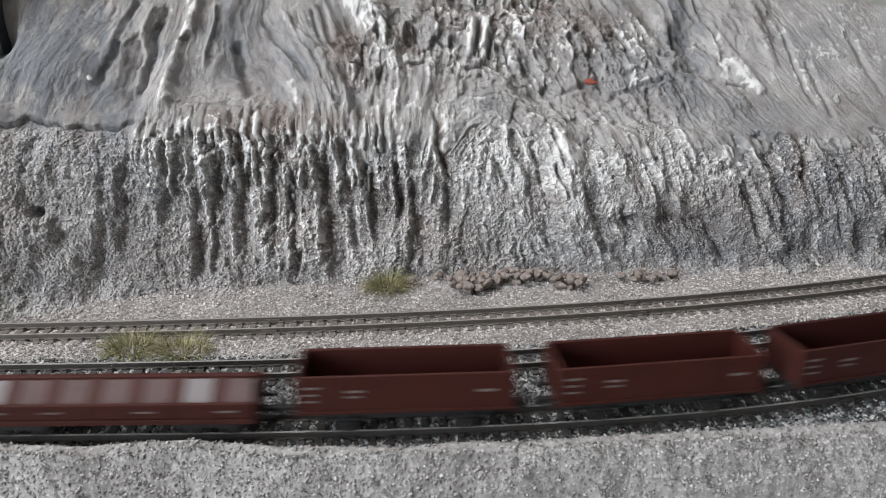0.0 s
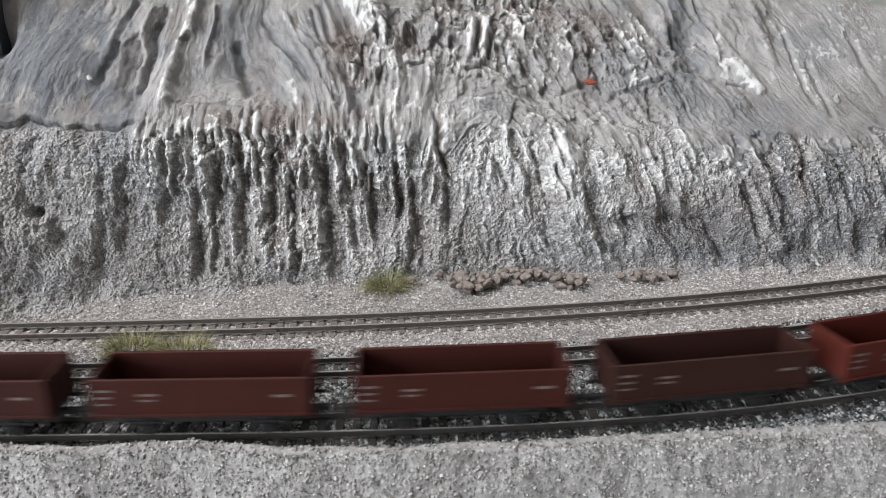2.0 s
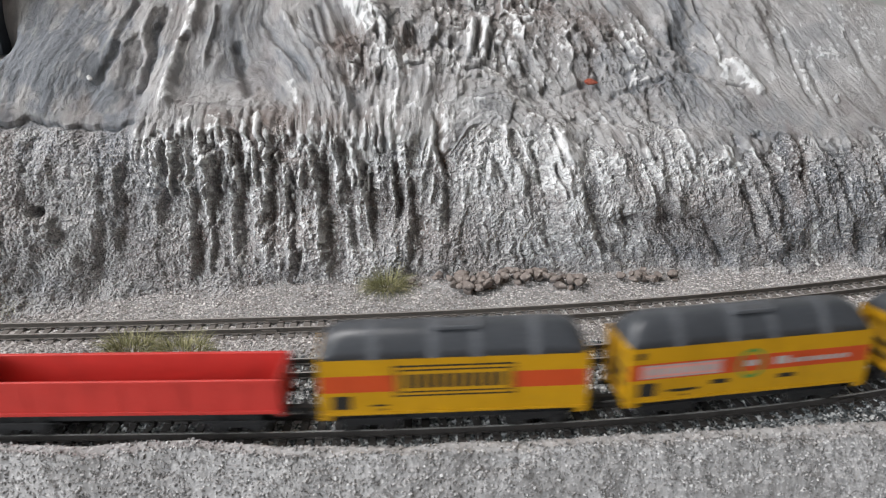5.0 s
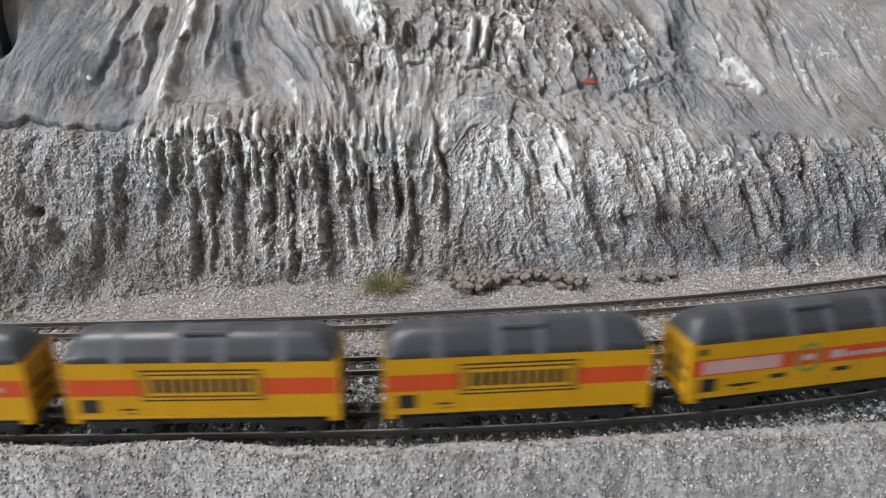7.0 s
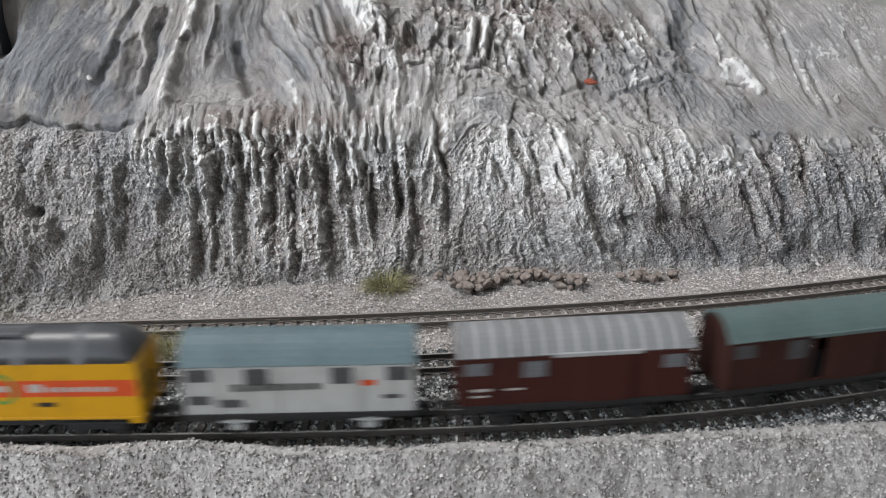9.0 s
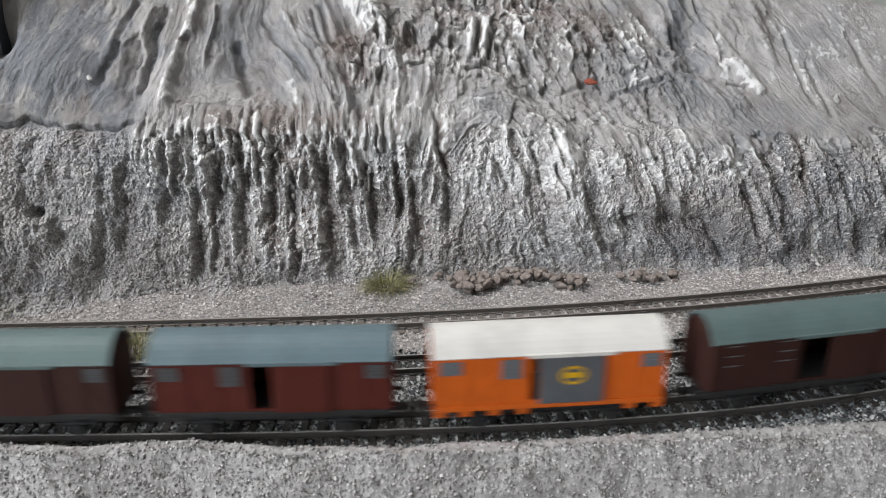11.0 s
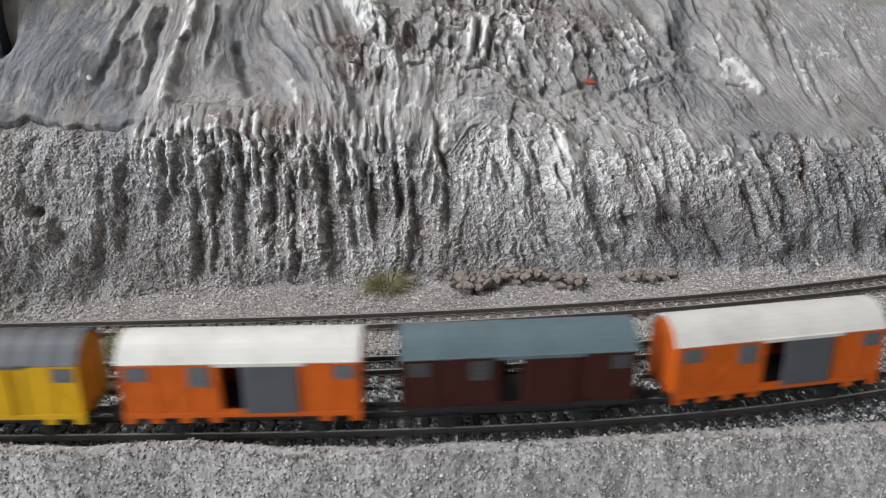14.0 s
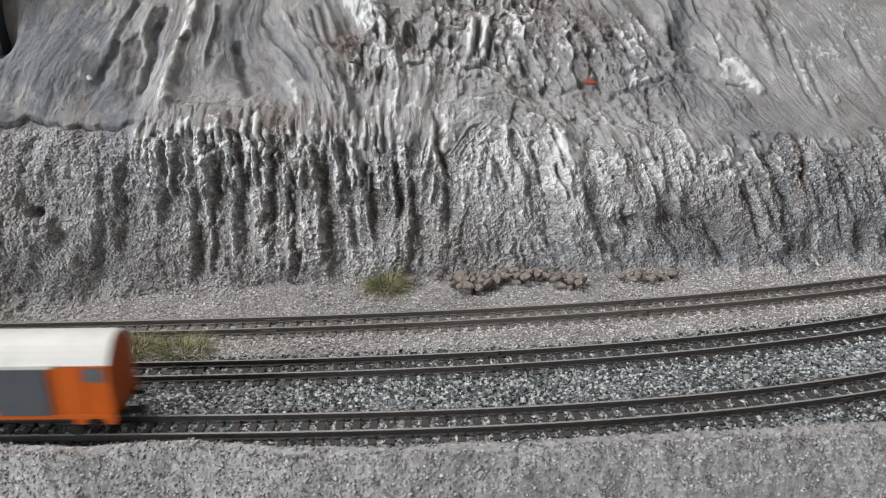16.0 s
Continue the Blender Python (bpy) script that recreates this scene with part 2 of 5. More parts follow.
def ground_height(x, y):
    lat = y - FRONT(x)
    z = -2.75 + 0.12 * fbm(x / 2.5, y / 2.5, 3)
    # bank of sand in front of the tracks
    crest = np.interp(x, CREST_X, CREST_LAT) - 0.8 + 0.35 * vnoise(x / 3, 4.5 + 0 * x)
    d = crest - lat
    up = step(-4.5, 0.6, d) * 4.75
    down = np.maximum(d - 0.6, 0)
    bank = up - 0.16 * np.minimum(down, 3.5) - 1.75 * np.clip(down - 3.5 - 2 * step(20, 90, x), 0, 7) - 0.95 * np.maximum(down - 10.5, 0)
    face = np.minimum(d, 5) + 2.1 * np.maximum(d - 5, 0)
    lumps = step(1.5, 6, d) * (1.5 * fbm(x / 13 + 3, face / 10, 3) + 0.8 * ridged(x / 9, face / 7 + 4, 2) + 0.4 * fbm(x / 2.2, face / 2.2, 2)) + step(-2, 1, d) * 0.3 * fbm(x / 6, y / 5, 2)
    lumps = lumps - 2.4 * np.exp(-((x - 17) / 7) ** 2 - ((d - 5.2) / 1.5) ** 2) - 1.5 * np.exp(-((x - 30) / 12) ** 2 - ((d - 8.5) / 1.6) ** 2) - 1.6 * np.exp(-((x + 30) / 5) ** 2 - ((d - 4.5) / 1.4) ** 2)
    z = z + np.where(d > -4.6, bank + lumps, 0)
    # shoulder behind the back track that rises to the rock
    toe = y - BACK(x)
    z = z + step(9, 34, toe) * (2.6 + 1.1 * fbm(x / 9, y / 6, 3)) + step(6, 16, toe) * 0.5
    for line in (FRONT, MIDDLE, BACK):
        z = z - 0.12 * step(10.5, 8.7, np.abs(y - line(x)))
    # low mound between the middle and the back track
    z = z + np.exp(-((y - (MIDDLE(x) + BACK(x)) / 2 - 1) / 6.5) ** 2) * (0.9 + 0.5 * fbm(x / 9, y / 7, 2))
    return z


near_x = np.arange(-215, 250.1, 0.9)
all_x = np.concatenate([np.arange(-2300, -215, 15.0), near_x, np.arange(262, 2800, 15.0)])


def ground_mesh():
    rows = np.concatenate([np.arange(-78, -42, 1.2), np.arange(-42, -8, 0.36), np.arange(-8, 120, 0.9), [130, 160, 200]])
    gx, lat = np.meshgrid(all_x, rows)
    gy = FRONT(gx) + lat
    v = np.stack([gx, gy, ground_height(gx, gy)], -1).reshape(-1, 3)
    n, k = len(all_x), len(rows)
    i = (np.arange(k - 1)[:, None] * n + np.arange(n - 1)[None, :]).ravel()
    return mesh_of("ground", v, np.stack([i, i + 1, i + n + 1, i + n], 1), [SAND], True)


tagged(new("ground", ground_mesh()), "grey sand-covered ground of the layout with a raised bank", kind="structure")


def stones(name, n, x0, x1, place, size, mat, label, seed, sink=0.25, flat=0.7):
    """Loose grains, joined: place(x, u) gives y for a random u."""
    r = np.random.RandomState(seed)
    x = r.uniform(x0, x1, n)
    y, keep = place(x, r.rand(n), r)
    x, y = x[keep], y[keep]
    n = len(x)
    s = size * (0.55 + 0.9 * r.rand(n) ** 1.6)
    oct_v = np.array([(1, 0, 0), (-1, 0, 0), (0, 1, 0), (0, -1, 0), (0, 0, 1), (0, 0, -1)], float)
    oct_f = np.array([(0, 2, 4), (2, 1, 4), (1, 3, 4), (3, 0, 4), (2, 0, 5), (1, 2, 5), (3, 1, 5), (0, 3, 5)])
    v = oct_v[None] * (0.6 + 0.7 * r.rand(n, 6, 1)) + 0.35 * r.randn(n, 6, 3) * 0.6
    a, b = r.rand(n) * 6.28, r.rand(n) * 6.28
    ca, sa, cb, sb = np.cos(a), np.sin(a), np.cos(b), np.sin(b)
    v = np.stack([v[..., 0], v[..., 1] * cb[:, None] - v[..., 2] * sb[:, None], v[..., 1] * sb[:, None] + v[..., 2] * cb[:, None]], -1)
    v = np.stack([v[..., 0] * ca[:, None] - v[..., 1] * sa[:, None], v[..., 0] * sa[:, None] + v[..., 1] * ca[:, None], v[..., 2] * flat], -1)
    v *= (s / 2)[:, None, None]
    z = ground_height(x, y) + s * sink * (0.4 + r.rand(n))
    v += np.stack([x, y, z], -1)[:, None, :]
    f = oct_f[None] + (np.arange(n) * 6)[:, None, None]
    ob = new(name, mesh_of(name, v.reshape(-1, 3), f.reshape(-1, 3), [mat]))
    return tagged(ob, label, kind="stuff")


def clear_of_rails(x, y, r, share=0.75):
    k = np.ones(len(x), bool)
    for line in (FRONT, MIDDLE, BACK):
        d = np.abs(np.abs(y - line(x)) - 4.5)
        k &= d > 0.95
        k &= (np.abs(y - line(x)) > 8.6) | (r.rand(len(x)) < share)
    return k


def ballast_place(x, u, r):
    y = FRONT(x) - 19 + u * (MIDDLE(x) - FRONT(x) + 30)
    return y, clear_of_rails(x, y, r, 1.0) & (y - FRONT(x) > np.interp(x, CREST_X, CREST_LAT) + 1.5)


def gravel_place(x, u, r):
    lo, hi = MIDDLE(x) + 9, FOOT(x) + 3
    y = lo + u * (hi - lo)
    return y, clear_of_rails(x, y, r, 1.0)


def crest_place(x, u, r):
    y = FRONT(x) - 48 + u * 38
    d = np.interp(x, CREST_X, CREST_LAT) - y + FRONT(x)
    return y, (d > 4.2) | ((d > -1.0) & (r.rand(len(x)) < 0.18))


stones("ballast", 56000, -150, 190, ballast_place, 1.2, BALLAST, "blue-grey and white stone ballast between the tracks", 1)
stones("fine_gravel", 72000, -182, 212, gravel_place, 0.82, GRAVEL, "fine beige-grey gravel beside the back track", 2)
stones("sand_grains", 40000, -130, 145, crest_place, 0.85, CREST, "pale coarse sand grains on the bank", 3)


# ---- rock face ----
# gullies: x at the rim, x at the foot, v of the upper end, v of the lower end, half width, depth
GULLIES = [(-118, -124, 0.94, 0.285, 2.9, 2.6),
    (-105, -108, 0.72, 0.425, 1.8, 1.8),
    (-96, -96, 0.645, 0.165, 1.8, 3.2),
    (-88, -90, 0.885, 0.175, 1.8, 3.4),
    (-79, -78, 0.955, 0.235, 2.4, 4.6),
    (-66, -67, 0.955, 0.225, 2.2, 4.2),
    (-60, -58, 0.69, 0.135, 1.3, 3.2),
    (-49, -43, 0.905, 0.12, 2.7, 5.2),
    (-40, -33, 0.905, 0.195, 2, 4),
    (-31, -27, 0.825, 0.335, 2, 3.4),
    (-18, -18, 0.795, 0.435, 1.1, 3.6),
    (-13, -10, 0.665, 0.22, 2.4, 3.4),
    (-4, 3, 1.09, 0.665, 1.3, 3.4),
    (1, 1, 0.68, 0.395, 1.8, 2.4),
    (124, 138, 0.645, 0.14, 1.6, 3.4),
    (-126, -133, 0.8, 0.2, 2.0, 1.6),
    (36, 44, 0.9, 0.5, 1.5, 2.6),
    (58, 70, 0.62, 0.12, 2.2, 2.8),
    (99, 112, 0.86, 0.5, 1.6, 2.2),
    (110, 122, 0.42, 0.08, 1.6, 2.4),
    (134, 148, 0.9, 0.4, 1.8, 2.2),
    (168, 178, 0.85, 0.25, 2.2, 2.0),
    (150, 154, 0.995, 0.605, 1.8, 3.2)]
# white washes: x, v, half width, half height, strength
WHITES = [(-12, 0.9, 16, 0.22, 0.62),
    (25, 0.76, 18, 0.25, 0.72),
    (52, 0.72, 16, 0.26, 0.7),
    (40, 0.3, 12, 0.2, 0.5),
    (2, 1.12, 30, 0.09, 0.5),
    (98, 0.76, 22, 0.13, 0.66),
    (-50, 0.86, 8.9, 0.158, 0.55),
    (-30, 0.875, 8.9, 0.147, 0.65),
    (-98, 0.865, 13.3, 0.18, 0.6),
    (-73, 0.86, 6.7, 0.187, 0.55),
    (-19, 1.105, 13.3, 0.13, 0.5),
    (-41, 0.795, 4, 0.128, 0.7),
    (62, 0.42, 24, 0.26, 0.55),
    (-52, 0.45, 46, 0.34, 0.42),
    (20, 1.6, 34, 0.28, 0.45),
    (157, 1.55, 26.6, 0.382, 0.35),
    (173, 1.71, 11.1, 0.075, 0.6),
    (-4, 1.425, 2, 0.035, 0.9),
    (-19, 1.44, 13.3, 0.118, 0.5),
    (35, 1.21, 8.9, 0.04, 0.6),
    (83, 1.75, 13.3, 0.182, 0.25),
    (196, 1.85, 30, 0.45, 0.45)]
# brown washes; the last one colours in the shade under the long lip
BROWNS = [(30, 1.775, 42.2, 0.305, 0.55),
    (-63, 0.935, 42.2, 0.165, 0.75),
    (-1, 0.875, 5.5, 0.24, 0.6),
    (-36, 1.43, 11.1, 0.225, 0.6),
    (151, 0.825, 5.5, 0.23, 0.6),
    (-14, 1.545, 8.9, 0.177, 0.9),
    (68, 1.82, 13.3, 0.228, 0.7),
    (-45, 0.515, 46, 0.32, 0.42),
    (90, 0.45, 20, 0.095, 0.4)]
# slate washes; the one at x 110 darkens the deep recess
SLATES = [(-147, 1.375, 28.9, 0.37, 1),
    (91, 1.445, 26.6, 0.26, 0.35),
    (110, 1.78, 8.9, 0.333, 0.8),
    (-80, 1.475, 20, 0.29, 0.4),
    (-119, 0.78, 13.3, 0.325, 0.4),
    (163, 0.55, 34, 0.5, 0.55),
    (100, 0.3, 34, 0.22, 0.4),
    (126, 1.175, 33.3, 0.177, 0.5),
    (-66, 1.5, 16, 0.3, 0.45)]
# scoops and swellings: x, v, half width, half height, depth (negative swells)
SCOOPS = [(-151, 0.595, 2.2, 0.03, 6),
    (-143, 0.465, 3.1, 0.06, 2),
    (-157, 0.615, 11.1, 0.13, 1.5),
    (-168, 1.48, 4.4, 0.098, 12),
    (-149, 1.34, 26.6, 0.262, -4),
    (112, 1.76, 7.1, 0.21, 9),
    (-70, 1.445, 13.3, 0.44, 1.5),
    (50, 0.66, 8.9, 0.202, -2.5),
    (-14, 1.545, 8.4, 0.168, 2.6),
    (-41, 1.665, 4, 0.073, 3),
    (30, 1.915, 37.7, 0.07, 3.5),
    (126, 1.615, 1.3, 0.052, 3),
    (114, 1.29, 28.9, 0.107, -2),
    (81, 0.66, 13.3, 0.135, -1.5),
    (-166, 1.7, 13.3, 0.068, -3),
    (80, 0.46, 7.5, 0.05, 4),
    (93, 0.475, 4.4, 0.06, 3.4),
    (105, 0.465, 6.2, 0.048, 2.6)]
# furrows (depth above 0) and ridges (below 0): x, v at either end, half width, depth
UPPER_A = [(-124, 1.75, -132, 1.245, 1.2, 1.8),
    (-113, 1.725, -116, 1.255, 1.2, 2),
    (-118, 1.705, -119, 1.2, 1.2, -1.8),
    (-102, 1.79, -107, 1.105, 2.64, -3.2),
    (-103, 1.535, -104, 1.225, 1.44, 2.6),
    (-94, 1.725, -95, 1.375, 0.6, -1.4),
    (-84, 1.51, -77, 1.195, 1.92, 2.2),
    (-74, 1.665, -54, 1.275, 1.44, 2),
    (-67, 1.72, -53, 1.485, 1.2, -2),
    (-56, 1.76, -49, 1.505, 0.72, 1.8),
    (-52, 1.805, -45, 1.5, 1.2, 3.2),
    (-41, 1.86, -30, 1.62, 2.64, -2.6),
    (-35, 1.835, -23, 1.62, 2.16, -2.4),
    (-12, 1.685, -9, 1.47, 0.38, 1.8),
    (-15, 1.385, -7, 1.425, 0.6, 2.2),
    (-43, 1.385, -32, 1.045, 1.44, 1.6)]
UPPER_B = [(14, 1.775, 12, 1.485, 1.2, -2.8),
    (17, 1.775, 14, 1.5, 0.96, 3.4),
    (21, 1.78, 17, 1.45, 1.44, -2.4),
    (24, 1.725, 20, 1.49, 0.72, 2.4),
    (10, 1.395, 17, 1.43, 0.6, 2.4),
    (28, 1.545, 34, 1.36, 0.6, 1.4),
    (33, 1.545, 41, 1.34, 0.6, 1.4),
    (39, 1.57, 46, 1.37, 0.72, -1.2),
    (52, 1.325, 62, 1.38, 0.96, 1.6),
    (66, 1.865, 72, 1.55, 1.2, -2),
    (75, 1.82, 82, 1.62, 0.96, 2.2),
    (99, 1.915, 103, 1.555, 1.92, -2.4),
    (103, 1.84, 105, 1.57, 0.72, 2.6),
    (95, 1.58, 105, 1.18, 0.72, 2),
    (74, 1.28, 96, 1.375, 1.2, 1.8),
    (117, 2.08, 128, 1.635, 0.96, 2.4)]
UPPER_C = [(129, 1.58, 140, 1.345, 2.88, -1.6),
    (126, 1.41, 134, 1.39, 0.6, 2.2),
    (103, 1.485, 117, 1.505, 1.92, 1.6),
    (156, 1.885, 164, 1.3, 1.2, 1.4),
    (190, 1.88, 202, 1.435, 1.68, 1.6),
    (141, 2.015, 149, 1.585, 2.16, -1.4),
    (166, 1.605, 172, 1.19, 1.44, 1.2),
    (159, 1.705, 184, 1.695, 1.68, -0.6),
    (47, 0.77, 51, 0.58, 0.72, 3.2),
    (131, 0.97, 136, 1.01, 0.96, 1),
    (18, 0.875, 26, 0.63, 0.96, 2),
    (25, 0.885, 34, 0.66, 0.96, -1.6),
    (46, 0.975, 51, 0.76, 0.96, 2),
    (84, 0.875, 90, 0.675, 1.44, -1.8),
    (74, 0.52, 76, 0.415, 0.96, 1.5),
    (-62, 1.66, -42, 1.135, 0.96, 1.6)]
# white crusts brushed along a line: x, v at either end, half width, strength
CRUSTS = [(-40, 1.86, -30, 1.62, 2.64, 1),
    (-34, 1.835, -23, 1.61, 2.16, 1),
    (14, 1.775, 12, 1.485, 1.2, 0.9),
    (21, 1.775, 17, 1.45, 1.44, 0.6),
    (129, 1.58, 140, 1.345, 2.64, 0.9),
    (125, 1.8, 125, 1.45, 2.16, 0.8),
    (55, 0.825, 54, 0.495, 4.08, 1),
    (48, 0.925, 50, 0.76, 1.68, 0.9),
    (58, 0.825, 75, 0.77, 2.4, 0.7),
    (84, 0.865, 90, 0.68, 1.68, 0.8),
    (116, 0.87, 125, 0.72, 2.88, 0.8),
    (157, 0.41, 159, 0.075, 2.4, 1),
    (41, 0.42, 40, 0.27, 3.6, 0.8),
    (-97, 1.035, -97, 0.69, 1.68, 0.7),
    (-102, 1.79, -107, 1.105, 1.92, 0.45),
    (-61, 1.27, -58, 1.13, 1.92, 0.7)]
# how far the streaks lean, along the face
LEAN_X = [-135, -110, -90, -70, -50, -35, -15, 0, 15, 30, 60, 120, 160, 230]
LEAN = [-0.3, -0.25, -0.15, 0.3, 0.5, 0.35, 0.1, 0, -0.1, 0.4, 0.5, 0.55, 0.65, 0.7]


def blob(x, v, a, ragged):
    cx, cv, wx, wv = a[:4]
    d = np.sqrt(((x - cx) / wx) ** 2 + ((v - cv) / wv) ** 2)
    return step(1.25, 0.45, d + ragged)


def stroke(x, w, a, wander):
    """1 along a line from end to end, fading over its half width and tapering at its ends."""
    x0, w0, x1, w1, hw = a[0], a[1] * 62, a[2], a[3] * 62, a[4]
    dx, dw = x1 - x0, w1 - w0
    ln2 = dx * dx + dw * dw
    k = ((x - x0) * dx + (w - w0) * dw) / ln2
    off = ((x - x0) * dw - (w - w0) * dx) / math.sqrt(ln2) + wander
    return np.exp(-np.abs(off / (hw * 1.05)) ** 2.8) * step(-0.12, 0.06, k) * step(1.12, 0.94, k)


def facets(x, y, tilt):
    """Broken planes: each cell of a jittered grid has its own height and tilt."""
    best, val = np.full(x.shape, 1e9), np.zeros(x.shape)
    i0, j0 = np.floor(x).astype(int), np.floor(y).astype(int)
    for di in (-1, 0, 1):
        for dj in (-1, 0, 1):
            i, j = (i0 + di) % 255, (j0 + dj) % 255
            px, py = i0 + di + LATTICE[i, j], j0 + dj + LATTICE[j, (i + 77) % 255]
            q = (x - px) ** 2 + (y - py) ** 2
            h = LATTICE[(i + 31) % 255, j] * 2 - 1 + tilt * ((LATTICE[i, (j + 53) % 255] - 0.5) * (x - px) + (LATTICE[(i + 91) % 255, (j + 13) % 255] - 0.5) * (y - py))
            near = q < best
            val = np.where(near, h, val)
            best = np.where(near, q, best)
    return val


def rock_relief(x, v):
    w = v * 62.0
    lean = np.interp(x - 0.4 * (w - 90), LEAN_X, LEAN)
    u = x - lean * (112 - w)
    lower, upper = step(1.06, 0.94, v), step(0.98, 1.12, v)
    left = step(-108, -122, x + 0.55 * (w - 62))
    drape = step(-124, -112, x) * step(-4, -18, x)
    right = step(10, 45, x)
    wob = 1.6 * vnoise(w / 11, x / 25) + 0.7 * vnoise(w / 4, x / 9)
    d = 2.6 * fbm(x / 48 + 3, w / 44, 2) * step(0.0, 0.3, v)
    gully = np.zeros_like(x)
    for xt, xb, vt, vb, hw, dep in GULLIES:
        k = np.clip((vt - v) / (vt - vb), -0.2, 1.2)
        line = xt + (xb - xt) * k + wob * 0.75 + 0.5 * vnoise(w / 2.6, x / 6)
        along = step(-0.12, 0.16, k) * step(1.2, 0.62, k) * (0.8 + 0.4 * vnoise(w / 9 + xt, 0.5 + 0 * w))
        off = (x - line) / (hw * (1.15 + 0.75 * np.clip(k, 0, 1)))
        # steep on one wall, a long ramp on the other
        off = np.where(off < 0, -1.7 * off, 0.72 * off)
        prof = np.maximum(0, 1 - 0.62 * off) ** 1.3
        gully = np.maximum(gully, prof * along * dep)
    d -= gully * 1.5
    wander = 0.55 * wob + 0.3 * fbm(x / 2.3, w / 2.3, 2)
    for a in UPPER_A + UPPER_B + UPPER_C:
        d -= 1.1 * a[5] * stroke(x, w, a, wander)
    # finer furrows that run down the face
    slant = x + right * 0.35 * w
    d += lower * (1 - left) * (0.85 + 0.55 * drape) * ridged((slant + 1.5 * wob) / 6.6, w / 44 + 2, 3, 0.55) * step(0.02, 0.25, v) * (1 - 0.7 * step(0.8, 0.95, v))
    d += lower * 0.7 * fbm((slant + wob) / 3.4, w / 8, 3) + lower * (1.0 + 1.1 * right) * fbm((slant + wob) / 11 + 6, w / 17, 3)
    d += lower * right * 1.7 * ridged((slant + 1.4 * wob) / 13 + 2, w / 60, 1) * step(0.0, 0.2, v)
    d += left * 2.2 * fbm(x / 20 + 2, w / 17, 3) * lower
    # drooping lobes under the rim
    lobe = np.abs(fbm((x + 1.2 * wob) / 5.2 + 40, 0.3 + w / 24, 4, 0.6))
    edge = 1.0 - 0.30 * lobe - 0.13 * fbm(x / 2.0 + 5, w / 6, 3)
    d += drape * step(edge - 0.02, edge + 0.02, v) * step(1.28, 1.02, v) * (1.5 + 1.0 * lobe + 0.45 * facets((x + wob) / 3.2 + 3, w / 4.5, 2.0))
    d += drape * step(0.9, 0.98, v) * step(1.12, 0.99, v) * 0.2 * facets((x + wob) / 3.6, w / 9, 2.0)
    # slab at the left end that overhangs the sandy face
    d += left * step(1.00, 1.025, v + 0.03 * fbm(x / 9, 1.5 + 0 * x, 3)) * 1.3 * step(2.4, 1.6, v)
    d -= left * np.exp(-((v - 1.0 + 0.03 * fbm(x / 9, 1.5 + 0 * x, 3)) / 0.008) ** 2) * 1.4
    # streaks that lean down the upper slope
    calm = (1 - 0.78 * step(112, 140, x - 0.5 * (w - 62))) * (1 - 0.65 * left) * (1 - 0.35 * step(-118, -105, x) * step(-40, -55, x))
    uu = u + 1.2 * fbm(x / 13, w / 13, 3)
    streak = ridged((uu + 0.6 * wob) / 6.1, w / 30, 3) * 0.30 + 0.22 * fbm(uu / 1.7, w / 14, 3)
    d += step(1.04, 1.3, v) * streak * calm
    d += upper * calm * (2.3 * ridged(uu / 19 + 4, w / 60 + 1, 2) + 1.2 * fbm(uu / 9, w / 26, 3, 0.55) + 0.55 * facets((uu + 0.8 * wob) / 8.0, w / 12, 2.0) + 0.22 * facets((x + 0.5 * wob) / 2.6 + 20, w / 3.4, 2.0))
    # broken, knobbly rock
    knob = blob(x, v, (22, 1.75, 52, 0.42), 0.35 * vnoise(x / 12, w / 12)) + blob(x, v, (-28, 1.45, 15, 0.22), 0.3 * vnoise(x / 7, w / 7))
    knob = np.clip(knob + 0.7 * blob(x, v, (88, 1.6, 30, 0.36), 0.3 * vnoise(x / 9, w / 9)), 0, 1)
    knob = knob + 0.45 * step(-10, 5, x) * step(120, 90, x) * np.exp(-((v - 1.15) / 0.2) ** 2)
    warp = 1.3 * fbm(x / 6, w / 6, 2)
    d += knob * (0.5 * ridged((u * 0.7 + 0.3 * x + warp) / 8, (w + warp) / 9, 4, 0.62) + 1.7 * facets((u * 0.6 + 0.4 * x + warp) / 5.2, (w + warp) / 7.5, 2.4) + 0.6 * facets((x + 0.5 * warp) / 2.6 + 9, (w + 0.5 * warp) / 4.6, 2.4))
    for cx, cv, wx, wv, dep in SCOOPS:
        d -= dep * np.exp(-((x - cx) / wx) ** 2 - ((v - cv) / wv) ** 2)
    # long hollow under a bulging lip
    lip = 0.475 + 0.025 * fbm(x / 8, 2.5 + 0 * x, 2)
    d -= 3.4 * np.exp(-((x - 91) / 24) ** 4) * step(lip + 0.02, lip - 0.015, v) * step(0.24, 0.42, v) * (0.75 + 0.5 * vnoise(x / 7, 7.7 + 0 * x))
    d += 1.5 * np.exp(-((x - 88) / 26) ** 4) * np.exp(-((v - 0.56) / 0.09) ** 2)
    # terraced chips of plaster
    chip = np.round(3.0 * fbm((uu + 0.4 * warp) / 6.5 + 9, (w + 0.5 * warp) / 5.5, 4, 0.6)) / 3.0
    d += upper * calm * chip * 0.3
    # crusted lumps on the white shoulders, and the grain of the sand coat
    xr, wr = 0.8 * x + 0.6 * w, 0.8 * w - 0.6 * x
    xs, ws = 0.35 * x + 0.94 * w, 0.35 * w - 0.94 * x
    tongue = 0.13 * fbm(x / 13, w / 13, 3) + 0.10 * ridged(uu / 8, w / 40, 2)
    coat = step(1.03, 0.93, v + tongue * (1 - 0.85 * left))
